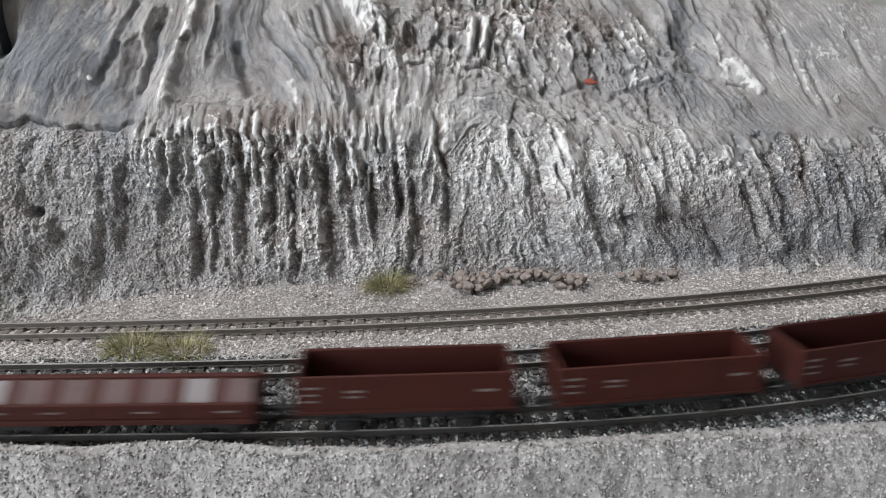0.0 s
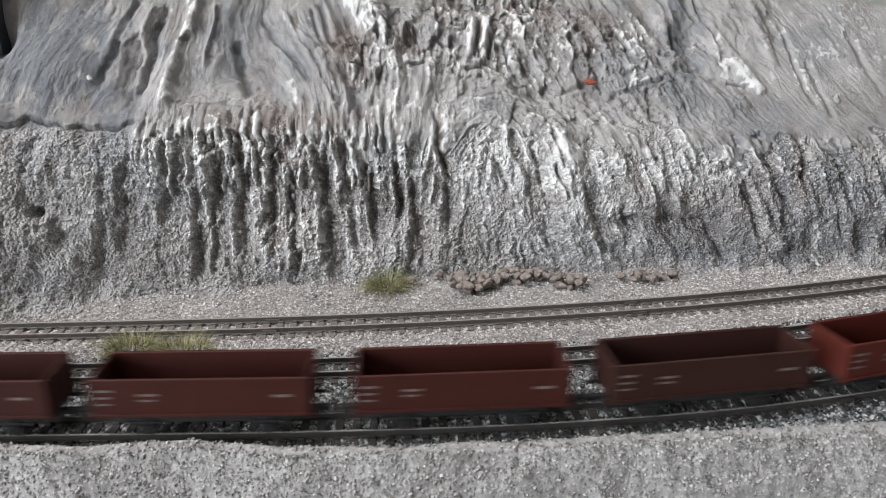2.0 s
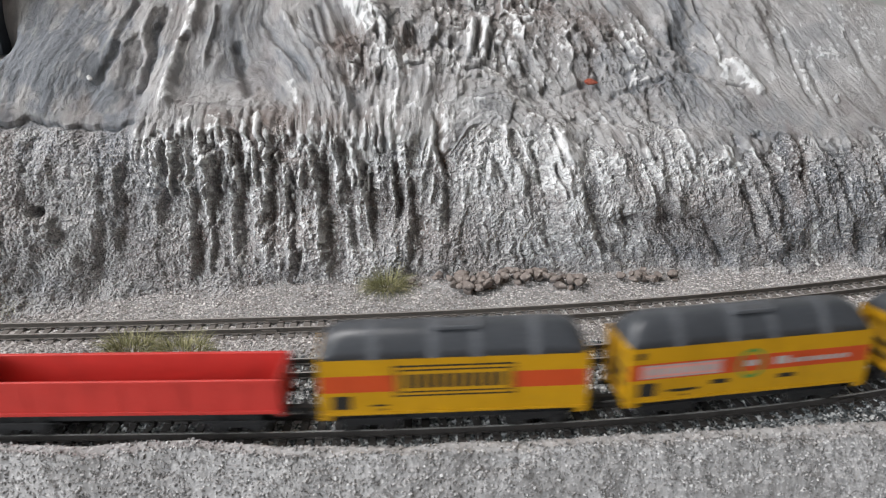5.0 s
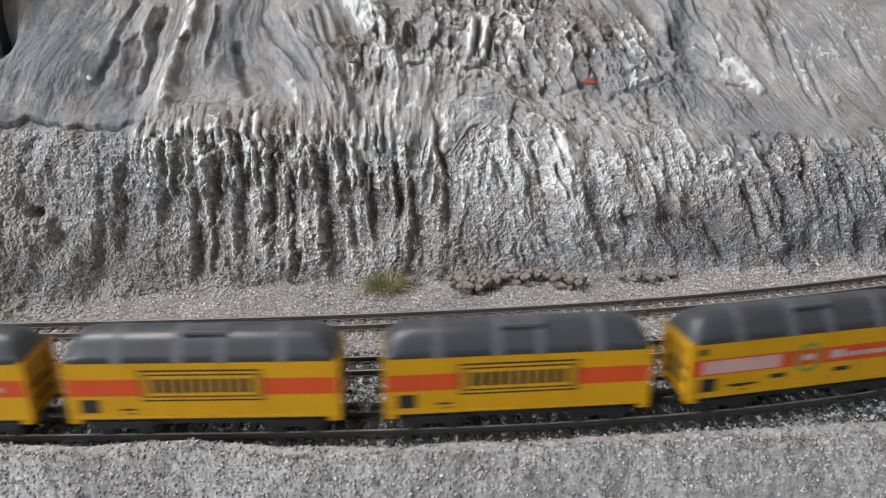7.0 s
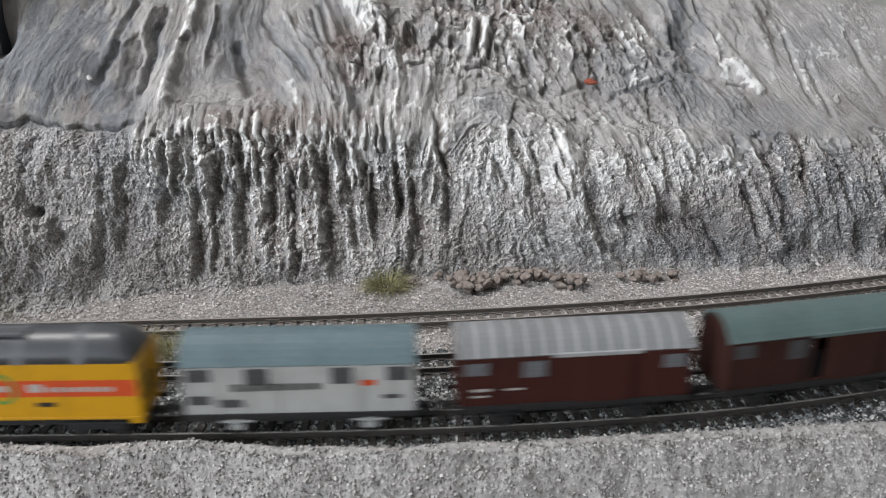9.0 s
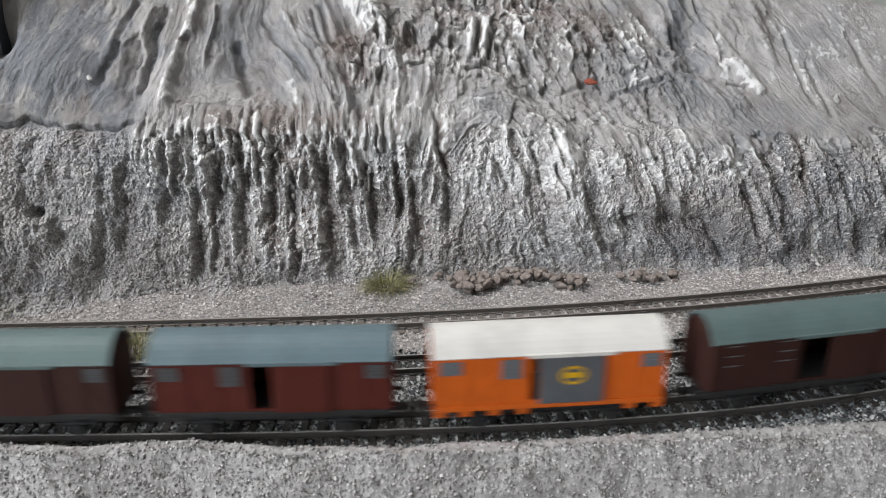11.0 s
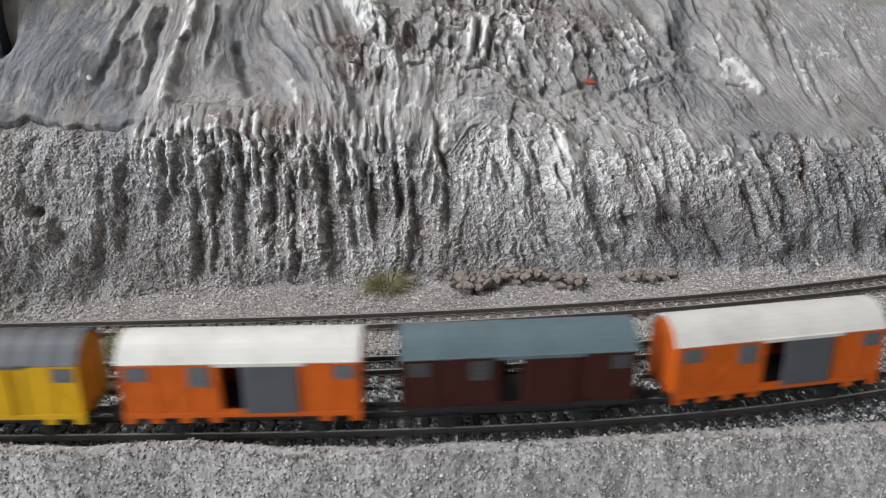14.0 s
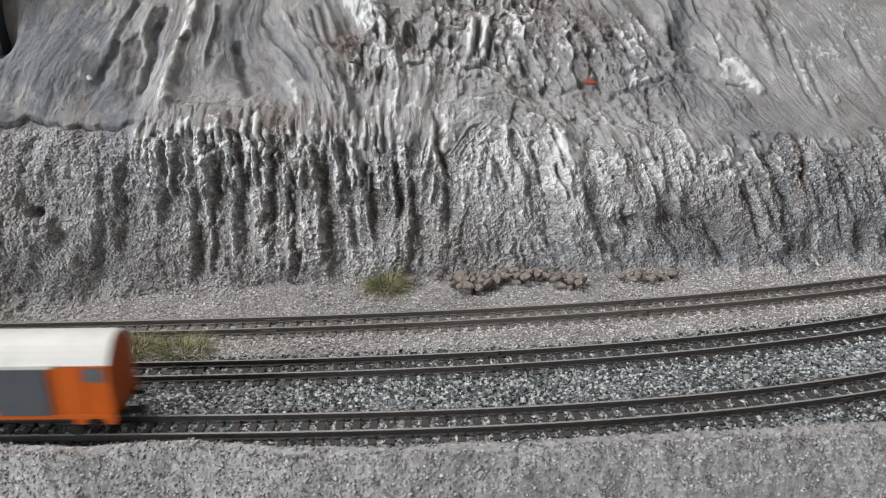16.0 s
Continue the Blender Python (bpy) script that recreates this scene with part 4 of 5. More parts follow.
def running_gear(top, length, mat=BLACK, bogies=False, guard=None, base=7.8):
    """Underframe, wheelsets, buffers and couplers."""
    half = length / 2
    frame_ob = part("underframe", boxes((-half + 0.4, half - 0.4, -6.2, -4.9, base - 1.7, base + 0.1), (-half + 0.4, half - 0.4, 4.9, 6.2, base - 1.7, base + 0.1),
                                        (-half, -half + 1.2, -7.4, 7.4, base - 2.0, base + 0.1), (half - 1.2, half, -7.4, 7.4, base - 2.0, base + 0.1),
                                        # last box added: solid black that deepens the dark under the body
                                        (-half + 1.2, half - 1.2, -4.9, 4.9, base - 1.0, base), (-half + 6, half - 6, -5.4, 5.4, base - 3.6, base - 0.9)), mat, top)
    axles = [s * (half - 13) + d for s in (-1, 1) for d in (-5.2, 5.2)] if bogies else [-half + 12.5, half - 12.5]
    for a in axles:
        bm = bmesh.new()
        rod(bm, (a, -5.6, 3.0), (a, 5.6, 3.0), 0.5, 8)
        for s in (-1, 1):
            rod(bm, (a, s * 4.0, 3.0), (a, s * 5.1, 3.0), 3.0, 24)
            rod(bm, (a, s * 3.6, 3.0), (a, s * 4.0, 3.0), 3.6, 24)
            rod(bm, (a, s * 5.1, 3.0), (a, s * 5.3, 3.0), 1.4, 16)
        part("wheelset", bm, WHEEL, top, "blackened wheelset")
        for s in (-1, 1):
            bm = boxes((a - 1.2, a + 1.2, s * 5.9 - 0.45, s * 5.9 + 0.45, 1.9, base - 1.6), (a - 4.6, a + 4.6, s * 5.9 - 0.25, s * 5.9 + 0.25, 4.1, 4.8),
                       (a - 1.9, a + 1.9, s * 6.1 - 0.5, s * 6.1 + 0.5, 2.3, 3.9), bevel=0.1)
            part("axle_guard", bm, guard or mat, top)
    if bogies:
        for s in (-1, 1):
            part("bogie_frame", boxes((s * (half - 13) - 8.2, s * (half - 13) + 8.2, -6.5, -5.7, 2.8, 5.0), (s * (half - 13) - 8.2, s * (half - 13) + 8.2, 5.7, 6.5, 2.8, 5.0),
                                      (s * (half - 13) - 1.4, s * (half - 13) + 1.4, -6, 6, 3.2, base - 0.9), bevel=0.15), guard or mat, top)
    for s in (-1, 1):
        for y in (-5.4, 5.4):
            bm = bmesh.new()
            rod(bm, (s * half, y, base - 1.0), (s * (half + 2.6), y, base - 1.0), 0.55, 10)
            rod(bm, (s * (half + 2.6), y, base - 1.0), (s * (half + 3.1), y, base - 1.0), 1.25, 14)
            part("buffer", bm, mat, top)
        bm = boxes((min(s * (half - 3), s * (half + 4.2)), max(s * (half - 3), s * (half + 4.2)), -0.9, 0.9, 4.2, 5.6),
                   (min(s * (half + 3.6), s * (half + 5.2)), max(s * (half + 3.6), s * (half + 5.2)), -2.3, 2.3, 3.9, 6.3), bevel=0.15)
        part("coupler", bm, BLACK, top)
    return frame_ob


def open_wagon(mat, length, label, lo=7.8, hi=18.8, bogies=False, ends=0.0, group="open goods wagons", marks=True):
    top = tagged(new("open_wagon"), label, "railway wagon", group)
    h, t = length / 2, 0.75
    running_gear(top, length, BLACK, bogies, None, lo)
    part("floor", boxes((-h + t, h - t, -7.9 + t, 7.9 - t, lo, lo + 1.2)), mat, top)
    for s in (-1, 1):
        a, b = (-8.0, -8.0 + t) if s < 0 else (8.0 - t, 8.0)
        side = part("side_wall", boxes((-h, h, a, b, lo, hi), bevel=0.18), mat, top)
        o = -8.0 if s < 0 else 8.0
        part("top_rail", boxes((-h - 0.1, h + 0.1, min(o, o + s * 0.32), max(o, o + s * 0.32), hi - 1.0, hi + 0.05), bevel=0.1), mat, side)
        part("bottom_rail", boxes((-h - 0.1, h + 0.1, min(o, o + s * 0.4), max(o, o + s * 0.4), lo - 0.3, lo + 0.7), bevel=0.1), mat, side)
        n = 7 if not bogies else 11
        for k in range(n):
            x = -h + 0.5 + (length - 1) * k / (n - 1)
            part("stanchion", boxes((x - 0.45, x + 0.45, min(o, o + s * 0.18), max(o, o + s * 0.18), lo + 0.7, hi - 1.0)), mat, side)
        a, b = (-h, -h + t) if s < 0 else (h - t, h)
        end = part("end_wall", boxes((a, b, -7.6, 7.6, lo, hi + ends), bevel=0.18), mat, top)
        for y in (-7.2, -2.6, 2.6, 7.2):
            part("end_post", boxes((a - (0.45 if s < 0 else 0), b + (0.45 if s > 0 else 0), y - 0.5, y + 0.5, lo - 1.5, hi - 0.4), bevel=0.12), mat, end)
        if marks:
            y = -8.18 if s < 0 else 8.2
            for x0, x1, z0, z1 in ((-h + 1.6, -h + 5.8, 15.2, 15.9), (-h + 1.6, -h + 5.2, 13.2, 13.8), (-h + 1.6, -h + 5.0, 11.2, 11.8),
                                   (-h + 13, -h + 17.5, 13.9, 14.6), (-h + 13, -h + 16.8, 12.3, 12.9), (h - 9.5, h - 5.0, 13.2, 14.0)):
                if s > 0:
                    x0, x1 = -x1, -x0
                bar(x0, x1, z0, z1, FAINT, side, y)
    return top


def roof_arc(hw, eave, crown, n=14, power=2.3):
    pts = []
    for k in range(n + 1):
        u = -1 + 2 * k / n
        pts.append((hw * u, eave + (crown - eave) * (1 - abs(u) ** power)))
    return pts


def barrel_roof(top, x0, x1, hw, eave, crown, mat, name="roof", power=2.3, thick=0.55, label="", parent=None):
    out = roof_arc(hw, eave, crown, power=power)
    inn = [(y * (1 - thick / hw), z - thick) for y, z in out]
    return part(name, prism(out + inn[::-1], x0, x1), mat, parent or top, label)


def end_panel(x0, x1, hw, lo, eave, crown, mat, parent, name="end_wall", power=2.3):
    return part(name, prism([(-hw, lo)] + roof_arc(hw, eave, crown, power=power) + [(hw, lo)], x0, x1), mat, parent)


def covered_wagon(body, roof, label, length=62.8, ribs=0, door=None, door_at=(0.51, 0.74), gap=(0.42, 0.52), vent=VENT_GREY, rib_mat=None, vents=None,
                  marks=(), tabs=True, guard=None, brace=True, lo=8.2, eave=23.4, crown=29.2, beam=True, emblem=None):
    """Two-axle covered van with a barrel roof; gap: the open part of its doorway, as shares of its length."""
    top = tagged(new("covered_wagon"), label, "railway wagon", "covered goods wagons")
    L, h = length, length / 2
    X = lambda f: -h + f * L
    running_gear(top, L, BLACK, False, guard, lo)
    part("floor", boxes((-h + 0.6, h - 0.6, -7.4, 7.4, lo, lo + 1.0)), BLACK, top)
    for s in (-1, 1):
        ya, yb = (-8.0, -7.3) if s < 0 else (7.3, 8.0)
        F = (lambda f: X(f)) if s < 0 else (lambda f: -X(f))
        spans = [(0, gap[0]), (gap[1], 1)] if gap else [(0, 1)]
        bm = boxes(*[(min(F(a), F(b)), max(F(a), F(b)), ya, yb, lo, eave) for a, b in spans], bevel=0.1)
        if gap:
            box(bm, min(F(gap[0]), F(gap[1])), max(F(gap[0]), F(gap[1])), ya, yb, lo, lo + 1.3)
            box(bm, min(F(gap[0]), F(gap[1])), max(F(gap[0]), F(gap[1])), ya, yb, eave - 0.9, eave)
        side = part("side_wall", bm, body, top)
        o = 8.0 * s
        proud = lambda d: (min(o, o + s * d), max(o, o + s * d))
        if beam:
            part("sole_bar", boxes((-h - 0.2, h + 0.2, *proud(0.45), lo - 0.9, lo + 0.6), bevel=0.1), body if tabs else BLACK, side)
        if tabs:
            for f in (0.0, 0.11, 0.235, 0.36, 0.83, 0.955):
                a, b = F(f), F(f + 0.045)
                part("step_bracket", boxes((min(a, b), max(a, b), *proud(0.5), lo - 2.5, lo - 0.8), bevel=0.1), body, side)
        # board joints as thin raised battens
        for f in (0.0, 0.135, 0.275, 0.395, 0.75, 0.87, 0.985):
            a, b = F(f), F(f + 0.015)
            part("post", boxes((min(a, b), max(a, b), *proud(0.25), lo + 0.5, eave - 0.2)), body, side)
        if brace:
            for f0, f1 in ((0.15, 0.27), (0.985, 0.88)):
                bm = bmesh.new()
                a, b = Vector((F(f0), 0, lo + 1)), Vector((F(f1), 0, eave - 5.5))
                d = (b - a).normalized()
                n = Vector((-d.z, 0, d.x)) * 0.45
                y0, y1 = proud(0.2)
                q = [bm.verts.new((p.x, y, p.z)) for y in (y0, y1) for p in (a - n, a + n, b + n, b - n)]
                for i in range(4):
                    bm.faces.new((q[i], q[(i + 1) % 4], q[4 + (i + 1) % 4], q[4 + i]))
                bm.faces.new(q[:4])
                bm.faces.new(q[4:][::-1])
                part("brace", bm, body, side)
        for f0, f1, z0, z1 in (vents or ((0.025, 0.12, 18.3, 22.3), (0.285, 0.375, 16.5, 22.3), (0.895, 0.98, 18.3, 22.3))):
            a, b = F(f0), F(f1)
            v = part("vent", boxes((min(a, b), max(a, b), *proud(0.32), z0, z1), bevel=0.12), vent, side)
            for k in range(3):
                z = z0 + (z1 - z0) * (k + 1) / 4
                part("louvre", boxes((min(a, b) + 0.3, max(a, b) - 0.3, *proud(0.42), z - 0.18, z + 0.18)), vent, v)
        if door:
            a, b = F(door_at[0]), F(door_at[1])
            d = part("sliding_door", boxes((min(a, b), max(a, b), *proud(0.75), lo + 0.4, eave - 0.3), bevel=0.15), door, side)
            for k in range(1, 4):
                x = a + (b - a) * k / 4
                part("door_batten", boxes((x - 0.2, x + 0.2, *proud(0.9), lo + 0.8, eave - 0.9)), door, d)
            if emblem:
                c = F(0.595)
                ring(c, 17.2, 3.6, 2.8, 0.7, emblem, d, o + s * 0.95, "dark oval emblem")
                part("emblem_bar", boxes((c - 2.2, c + 2.2, *proud(0.97), 16.4, 18.0)), emblem, d)
            a, b = F(0.4), F(0.78)
            part("door_rail", boxes((min(a, b), max(a, b), *proud(1.0), eave - 0.75, eave + 0.35), bevel=0.12), roof, side)
        for f0, f1, z0, z1, m in marks:
            a, b = F(f0), F(f1)
            bar(min(a, b), max(a, b), z0, z1, m, side, o + s * 0.27 + (0.02 if s > 0 else 0))
        end_panel(*((-h, -h + 0.7) if s < 0 else (h - 0.7, h)), 7.95, lo, eave - 0.4, crown - 0.9, body, top)
        for y in (-3.6, 3.6):
            a, b = (-h - 0.5, -h) if s < 0 else (h, h + 0.5)
            part("end_post", boxes((a, b, y - 0.5, y + 0.5, lo - 1, crown - 2.6), bevel=0.1), body, top)
    r = barrel_roof(top, -h - 0.45, h + 0.45, 8.5, eave, crown, roof)
    for k in range(ribs):
        x = -h + L * (k + 0.5) / ribs
        barrel_roof(top, x - 0.9, x + 0.9, 8.56, eave - 0.05, crown + 0.16, rib_mat or roof, "roof_rib", parent=r)
    return top


def hood_wagon(kind, label):
    """Yellow telescopic-hood wagon with a dark barrel roof and a red band."""
    top = tagged(new("hood_wagon"), label, "railway wagon", "yellow hood wagons")
    L, lo, eave, crown = 71.7, 7.4, 23.7, 30.6
    h = L / 2
    X = lambda f: -h + f * L
    running_gear(top, L, BLACK, True, None, lo)
    for s in (-1, 1):
        o = 8.0 * s
        proud = lambda d: (min(o, o + s * d), max(o, o + s * d))
        F = (lambda f: X(f)) if s < 0 else (lambda f: -X(f))
        side = part("side_wall", boxes((-h, h, min(o, o - s * 0.8), max(o, o - s * 0.8), lo, eave), bevel=0.15), YELLOW, top)
        spans = ((0.004, 0.285), (0.715, 0.996)) if kind == "box" else ((0.004, 0.996),)

        def mark(f0, f1, z0, z1, m, d=0.1, name="marking"):
            a, b = F(f0), F(f1)
            return part(name, boxes((min(a, b), max(a, b), *proud(d), z0, z1)), m, side)

        for f0, f1 in spans:
            mark(f0, f1, 14.0, 18.9, STRIPE, 0.06, "red_band")
        if kind == "box":
            mark(0.275, 0.725, 12.3, 21.6, PRINT_BLACK, 0.08, "emblem_frame")
            mark(0.282, 0.718, 12.8, 21.1, YELLOW, 0.12, "emblem_field")
            mark(0.293, 0.707, 13.5, 20.4, PRINT_BLACK, 0.16, "emblem_frame")
            mark(0.299, 0.701, 13.95, 19.95, YELLOW, 0.20, "emblem_field")
            for k in range(11):
                mark(0.314 + 0.0345 * k, 0.314 + 0.0345 * k + 0.024, 14.9, 19.0, PRINT_BLACK, 0.24, "emblem_bar")
        else:
            mark(0.052, 0.378, 14.4, 18.4, PRINT, 0.1, "panel_border")
            mark(0.058, 0.372, 14.8, 18.0, PRINT_PINK, 0.14, "panel_field")
            for k in range(9):
                mark(0.07 + 0.033 * k, 0.07 + 0.033 * k + 0.024, 15.5, 17.3, PRINT, 0.18)
            ring(F(0.5), 16.4, 4.1, 4.6, 0.9, PRINT_GREEN, side, o + s * 0.12, "green emblem ring")
            mark(0.475, 0.525, 15.6, 17.4, PRINT, 0.13)
            mark(0.60, 0.655, 15.4, 17.8, PRINT, 0.13)
            for k in range(8):
                mark(0.672 + 0.031 * k, 0.672 + 0.031 * k + 0.022, 15.5, 16.9, PRINT, 0.13)
            for f0, f1, z0, z1 in ((0.34, 0.41, 11.0, 12.3), (0.62, 0.69, 11.0, 12.3), (0.16, 0.29, 9.9, 10.5), (0.03, 0.06, 20.4, 22.3)):
                mark(f0, f1, z0, z1, PRINT_BLACK)
        mark(0.045, 0.115, 8.9, 12.9, PRINT_BLACK, 0.1, "notice_panel")
        for f0, f1, z0, z1 in ((0.19, 0.25, 9.6, 10.1), (0.225, 0.245, 8.3, 8.8)):
            mark(f0, f1, z0, z1, PRINT_BLACK)
        part("sole_bar", boxes((-h - 0.2, h + 0.2, *proud(0.3), lo - 0.3, lo + 0.5), bevel=0.1), YELLOW, side)
        for f in (0.0, 0.96):
            a, b = F(f), F(f + 0.04)
            part("corner_step", boxes((min(a, b), max(a, b), *proud(0.3), lo - 1.6, lo), bevel=0.1), YELLOW, side)
        # a raised yellow frame round each flat end, with a recessed panel
        a, b = (-h - 0.3, -h + 1.1) if s < 0 else (h - 1.1, h + 0.3)
        end = part("end_frame", boxes((a, b, -8.05, -5.9, lo - 1.4, eave + 0.25), (a, b, 5.9, 8.05, lo - 1.4, eave + 0.25), (a, b, -5.9, 5.9, eave - 2.2, eave + 0.25),
                                      (a, b, -5.9, 5.9, lo, lo + 1.2)), YELLOW, top)
        a, b = (-h + 0.7, -h + 1.2) if s < 0 else (h - 1.2, h - 0.7)
        part("end_panel", boxes((a, b, -6.2, 6.2, lo, eave)), OLIVE, end)
        a, b = (-h + 0.1, -h + 0.7) if s < 0 else (h - 0.7, h - 0.1)
        part("handrail", boxes((a, b, -4.6, 4.6, lo + 7.0, lo + 7.8), (a, b, -4.6, 4.6, lo + 3.2, lo + 3.9)), PRINT_BLACK, end)
    part("floor", boxes((-h + 1, h - 1, -7.2, 7.2, lo, lo + 0.8)), BLACK, top)
    # roof hood, rounded down to both ends
    bm = bmesh.new()
    rings = []
    for x, k in ((-h, 0.05), (-h + 0.8, 0.42), (-h + 2.2, 0.72), (-h + 4.2, 0.9), (-h + 7, 1), (h - 7, 1), (h - 4.2, 0.9), (h - 2.2, 0.72), (h - 0.8, 0.42), (h, 0.05)):
        rings.append([bm.verts.new((x, y, z)) for y, z in roof_arc(8.1, eave, eave + (crown - eave) * k, 16, 2.6)])
    for p, q in zip(rings, rings[1:]):
        for k in range(16):
            bm.faces.new((p[k], p[k + 1], q[k + 1], q[k]))
        bm.faces.new((p[0], q[0], q[16], p[16]))
    bm.faces.new(rings[0])
    bm.faces.new(rings[-1][::-1])
    r = part("roof", bm, GREY_ROOF, top, smooth=True)
    for f in (0.2, 0.42, 0.58, 0.8):
        barrel_roof(top, X(f) - 1.3, X(f) + 1.3, 8.19, eave, crown + 0.12, MID_ROOF, "roof_rib", power=2.6, parent=r)
    hatch = part("roof_hatch", boxes((X(0.43), X(0.6), -4.6, 0.5, crown - 0.7, crown + 0.35), bevel=0.2), MID_ROOF, r)
    for f in (0.47, 0.53):
        part("hatch_slot", boxes((X(f), X(f + 0.035), -3.9, -1.5, crown + 0.2, crown + 0.45)), VENT_DARK, hatch)
    return top


def saddle_wagon(label):
    """Low-sided bogie wagon whose floor rises to a ridge: pale panels between dark ribs."""
    top = tagged(new("saddle_wagon"), label, "railway wagon", "open goods wagons")
    L, lo, hi = 78.0, 5.4, 11.2
    h = L / 2
    running_gear(top, L, BLACK, True, None, 7.0)
    part("deck", boxes((-h + 0.5, h - 0.5, -7.5, 7.5, 8.0, 8.8)), OXIDE[1], top)
    for s in (-1, 1):
        o = 8.0 * s
        side = part("side_wall", boxes((-h, h, min(o, o - s * 0.7), max(o, o - s * 0.7), lo + 1.4, hi), bevel=0.15), OXIDE[1], top)
        part("top_rail", boxes((-h - 0.1, h + 0.1, o - 0.5, o + 0.5, hi - 0.6, hi + 0.35), bevel=0.12), OXIDE[1], side)
        part("bottom_rail", boxes((-h + 0.6, h - 0.6, o - 0.45, o + 0.45, lo - 0.2, lo + 1.3), bevel=0.12), OXIDE[1], side)
        for k in range(8):
            x = -h + 1 + (L - 2) * k / 7
            part("stanchion", boxes((x - 0.5, x + 0.5, min(o, o + s * 0.3), max(o, o + s * 0.3), lo + 1.3, hi - 0.6), bevel=0.08), OXIDE[1], side)
        for f in (0.12, 0.3, 0.62, 0.9):
            x = -h + f * L
            bar(x - 2.6, x + 2.6, 8.6, 9.2, FAINT, side, o + s * 0.02)
        a, b = (-h, -h + 0.8) if s < 0 else (h - 0.8, h)
        part("end_wall", boxes((a, b, -7.4, 7.4, lo + 1.4, hi), bevel=0.12), OXIDE[1], top)
    part("ridge_beam", boxes((-h + 0.6, h - 0.6, -0.7, 0.7, 14.2, 15.7), bevel=0.15), OXIDE[1], top)
    for k in range(7):
        x = h - 1.2 - 11.1 * k
        for s in (-1, 1):
            part("sloping_panel", prism([(s * 7.2, 9.6), (s * 0.6, 14.9), (s * 0.6, 14.2), (s * 7.2, 8.8)], x - 7.4, x), PLATE_PALE if k in (1, 6) else PLATE, top, "pale sloping floor panel")
            part("rib", prism([(s * 7.2, 9.9), (s * 0.6, 15.2), (s * 0.6, 13.6), (s * 7.2, 8.2)], x - 10.9, x - 7.6), OXIDE[1], top)
    return top


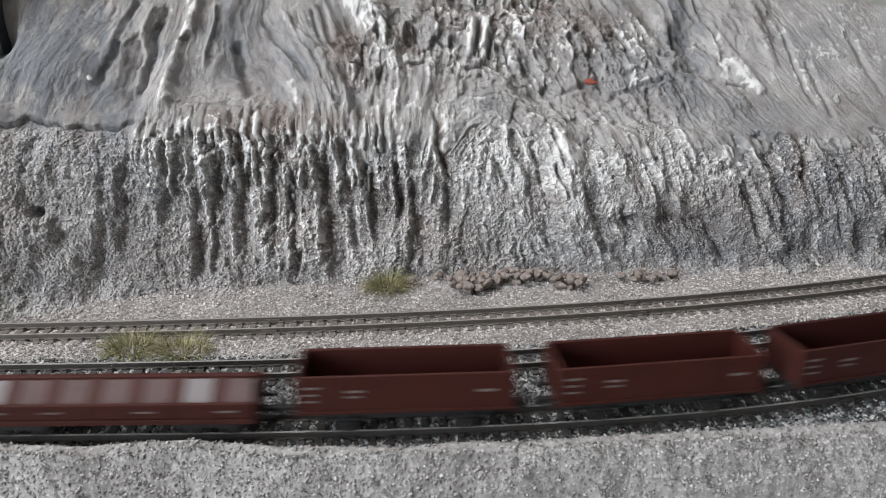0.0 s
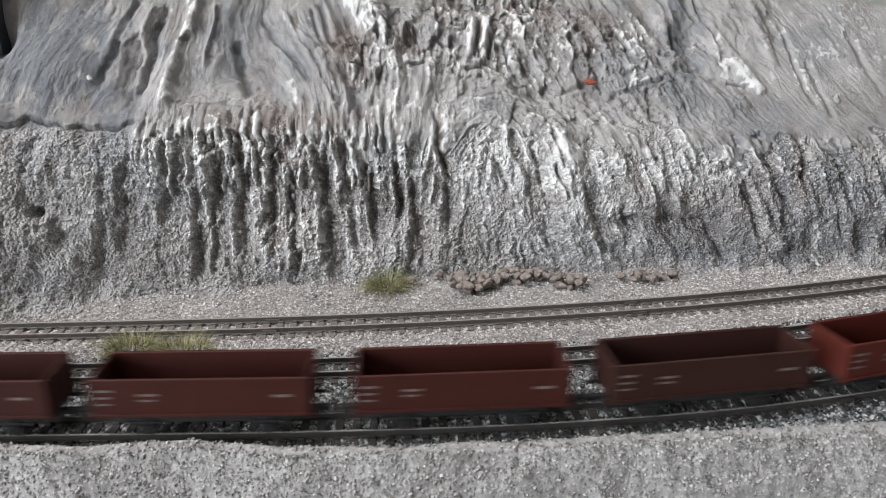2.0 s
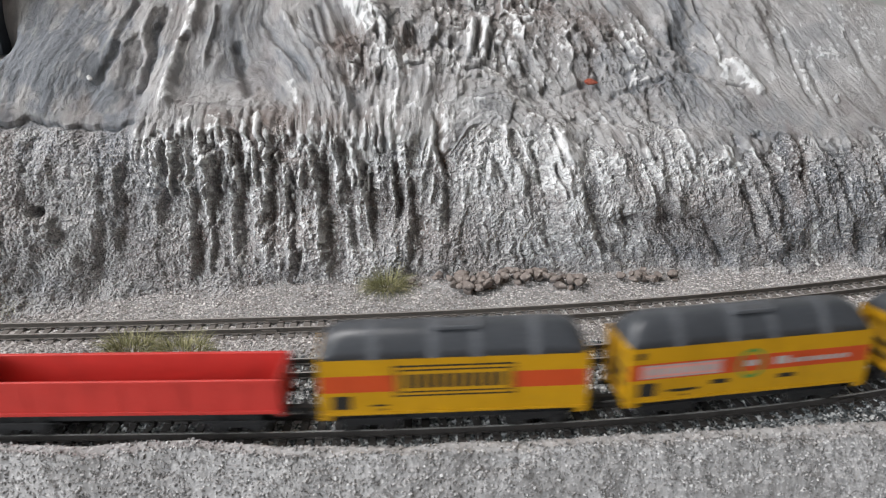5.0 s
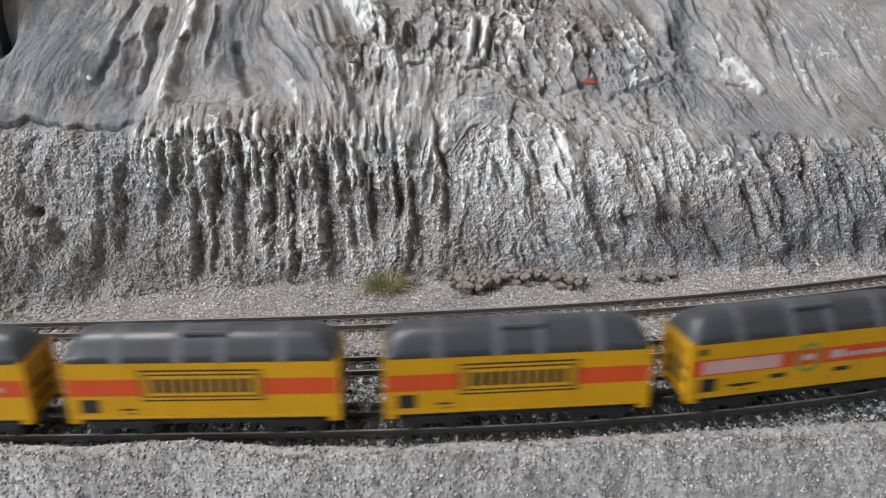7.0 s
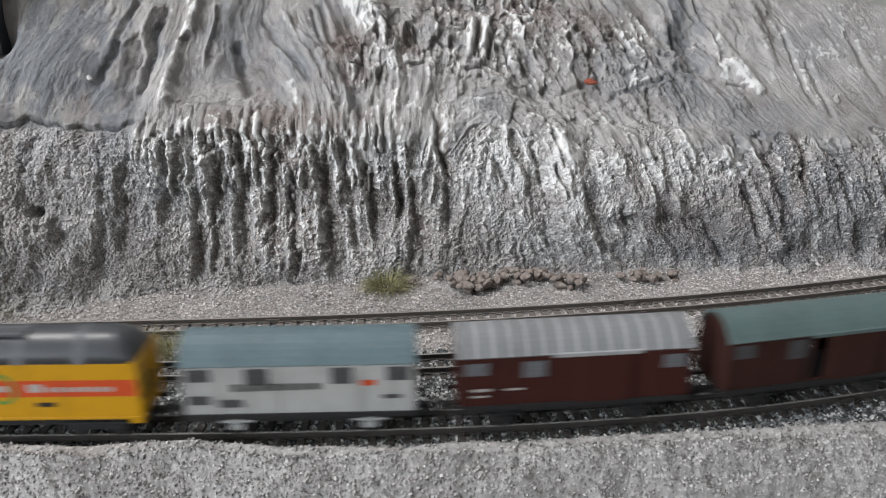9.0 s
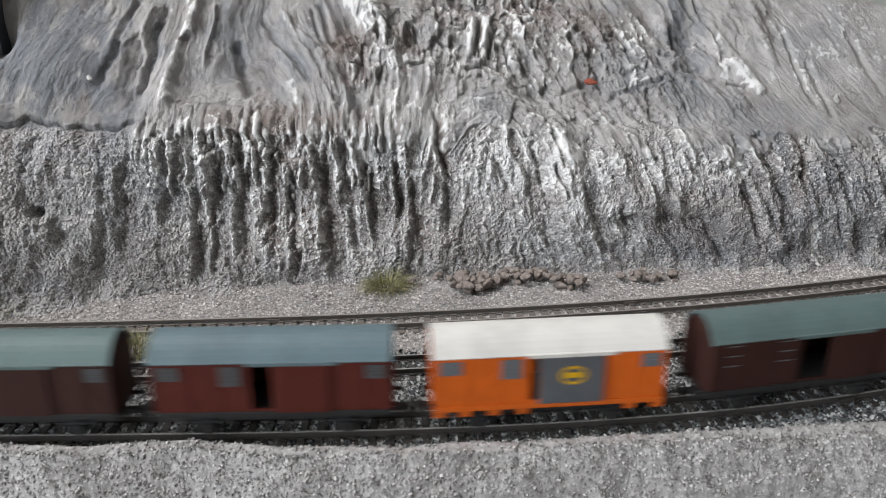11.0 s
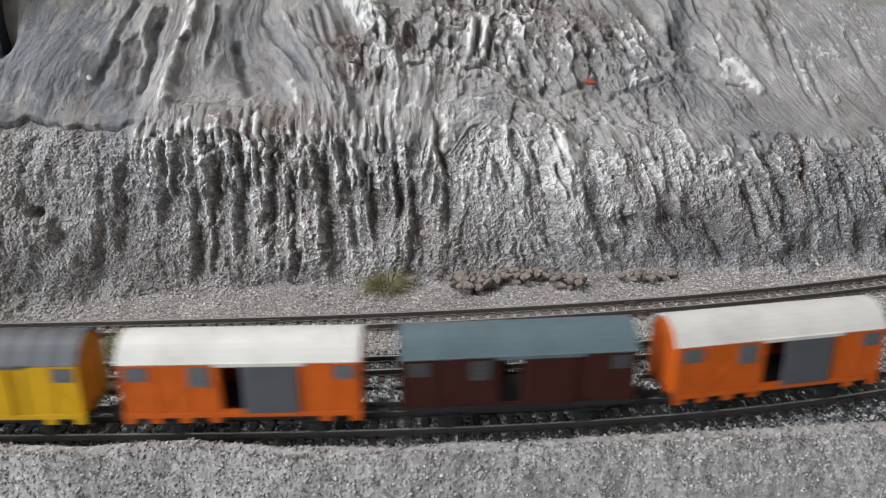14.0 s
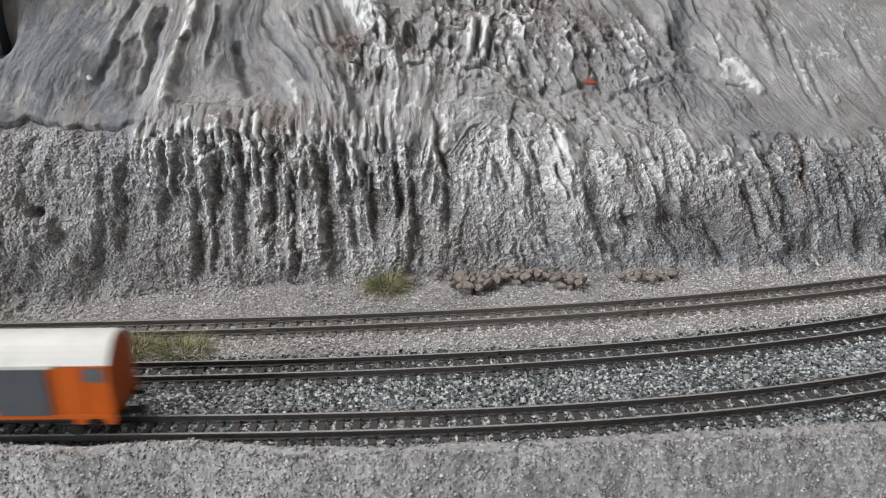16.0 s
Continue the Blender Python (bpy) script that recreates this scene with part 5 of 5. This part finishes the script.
# sloping panels, paler than the ribs; two of each row paler still
PLATE = painted("pink_grey_plate", (0.105, 0.072, 0.07), 0.65, (0.17, 0.14, 0.135), 0.5, spec=0.15)
PLATE_PALE = painted("pale_grey_plate", (0.20, 0.185, 0.19), 0.65, (0.28, 0.26, 0.26), 0.5, spec=0.15)
V4 = ((0.02, 0.12, 18.0, 21.6), (0.27, 0.37, 16.8, 21.6), (0.64, 0.73, 16.8, 21.6), (0.88, 0.98, 17.6, 21.6))
BROWN_LABEL = "oxide brown open goods wagon with low sides, empty"
TRAIN = [
    (saddle_wagon("low oxide brown saddle-floored wagon with pale sloping panels"), -1044.6 - 79),
    (open_wagon(OXIDE[1], 57.9, BROWN_LABEL), -1044.6),
    (open_wagon(OXIDE[1], 57.9, BROWN_LABEL), -974.8),
    (open_wagon(OXIDE[0], 57.9, BROWN_LABEL), -906.0),
    (open_wagon(OXIDE[1], 57.9, BROWN_LABEL), -836.8),
    (open_wagon(OXIDE[1], 57.9, BROWN_LABEL), -767.2),
    (open_wagon(OXIDE[2], 57.9, "dark brown open goods wagon with low sides, empty"), -698.0),
    (open_wagon(OXIDE[3], 57.9, BROWN_LABEL), -629.4),
    (open_wagon(OXIDE[2], 57.9, "dark brown open goods wagon with low sides, empty"), -560.2),
    (open_wagon(RED, 84.3, "bright red long open goods wagon on bogies, empty", 8.5, 18.3, True, 0.6, marks=False), -478.3),
    (hood_wagon("box", "yellow hood wagon with red band and black framed emblem"), -390.1),
    (hood_wagon("text", "yellow hood wagon with red band and green ring emblem"), -308.2),
    (hood_wagon("box", "yellow hood wagon with red band and black framed emblem"), -226.3),
    (hood_wagon("box", "yellow hood wagon with red band and black framed emblem"), -142.9),
    (hood_wagon("text", "yellow hood wagon with red band and green ring emblem"), -60.8),
    (covered_wagon(SILVER, TEAL_ROOF, "off-white covered goods wagon with blue-grey ribbed roof", 61.0, 12, None, gap=None, vent=VENT_DARK, vents=V4, lo=7.6,
                   eave=22.6, guard=SILVER, tabs=False,
                   marks=[(0.21 + 0.057 * k, 0.245 + 0.057 * k, 15.0 + 0.05 * k, 17.2, PRINT_BLACK) for k in range(7)] + [(0.77, 0.83, 16.2, 17.8, STRIPE),
                   (0.02, 0.11, 11.2, 13.8, VENT_DARK), (0.15, 0.25, 10.3, 12.6, VENT_DARK), (0.86, 0.94, 12.2, 13.4, VENT_DARK)]), 17.3),
    (covered_wagon(OXIDE[0], PALE_ROOF, "oxide brown covered goods wagon with grey ribbed roof", 63.0, 14, OXIDE[0], gap=None, vent=VENT_GREY, rib_mat=MID_ROOF, vents=V4, tabs=False,
                   marks=[(0.05, 0.13, 13.2, 14.0, PRINT), (0.05, 0.12, 11.4, 12.0, PRINT), (0.19, 0.27, 13.2, 13.8, PRINT)]), 90.8),
    (covered_wagon(OXIDE[2], GREEN_ROOF, "dark brown covered goods wagon with green-grey roof, door open", door=OXIDE[2], gap=(0.37, 0.49), vent=VENT_DARK, tabs=False), 164.1),
    (covered_wagon(OXIDE[3], TEAL_ROOF, "oxide red covered goods wagon with blue-grey roof, door open", door=OXIDE[3], gap=(0.40, 0.50), vent=VENT_DARK, tabs=False), 237.4),
    (covered_wagon(ORANGE, WHITE_ROOF, "orange covered goods wagon with white roof and emblem on grey door", door=DOOR_GREY, gap=(0.40, 0.45), door_at=(0.45, 0.73),
                   emblem=LEMON), 311.1),
    (covered_wagon(OXIDE[2], GREEN_ROOF, "dark brown covered goods wagon with green-grey roof, door open", door=OXIDE[2], door_at=(0.6, 0.8), gap=(0.43, 0.58), vent=VENT_DARK, tabs=False,
                   vents=((0.9, 0.97, 18.3, 22.3),),
                   marks=[(a, b, z, z + 0.3, VENT_GREY) for a, b in ((0.06, 0.13), (0.32, 0.39)) for z in (16.2, 19.2, 22.2)]), 386.5),
    (covered_wagon(LEMON, MID_ROOF, "bright yellow covered goods wagon with grey ribbed roof, door ajar", ribs=11, rib_mat=VENT_GREY, door=LEMON, gap=(0.43, 0.475), door_at=(0.48, 0.71), emblem=PRINT_BLACK), 459.4),
    (covered_wagon(ORANGE, WHITE_ROOF, "orange covered goods wagon with white roof and grey door open", door=DOOR_GREY), 532.7),
    (covered_wagon(OXIDE[0], TEAL_ROOF, "oxide brown covered goods wagon with blue-grey roof, door open", door=OXIDE[0], gap=(0.42, 0.54), vent=VENT_DARK, tabs=False), 606.3),
    (covered_wagon(ORANGE, WHITE_ROOF, "orange covered goods wagon with white roof and grey door open", door=DOOR_GREY), 679.8),
]


# ---- running of the train ----
# seconds and the way run along the front track, in mm
RUN = [(0, 1034.1), (0.4, 980.7), (0.8, 927.9), (1.2, 876.0), (1.6, 824.2), (2, 772.0), (2.4, 719.5), (2.8, 667.1), (3.2, 615.8), (3.6, 565.8), (4, 516.5), (4.4, 467.0), (4.8, 417.3), (5.2, 367.9), (5.6, 319.3), (6, 272.1), (6.4, 226.8), (6.8, 183.6), (7.2, 141.4), (7.6, 99.3), (8, 56.3), (8.4, 12.2), (8.8, -32.9), (9.2, -78.9), (9.6, -125.2), (10, -171.2), (10.4, -216.7), (10.8, -261.3), (11.2, -304.4), (11.6, -346.0), (12, -386.3), (12.4, -425.8), (12.8, -465.5), (13.2, -505.5), (13.6, -545.8), (14, -586.5), (14.4, -627.6), (14.8, -669.4), (15.2, -711.8), (15.6, -755.1), (16, -798.9)]


def motions():
    xs = np.arange(-2400, 2900, 0.25)
    way = np.concatenate([[0], np.cumsum(np.hypot(np.diff(xs), np.diff(FRONT(xs))))])
    way -= np.interp(0, xs, way)
    for thing, offset in TRAIN:
        rows = []
        for t, s in RUN:
            a, b = np.interp([s + offset - 22, s + offset + 22], way, xs)
            ya, yb = FRONT(a), FRONT(b)
            rows.append((t, pose((a + b) / 2 * MM, (ya + yb) / 2 * MM, 0, 0, 0, math.degrees(math.atan2(yb - ya, b - a)))))
        walk(thing, rows)


motions()
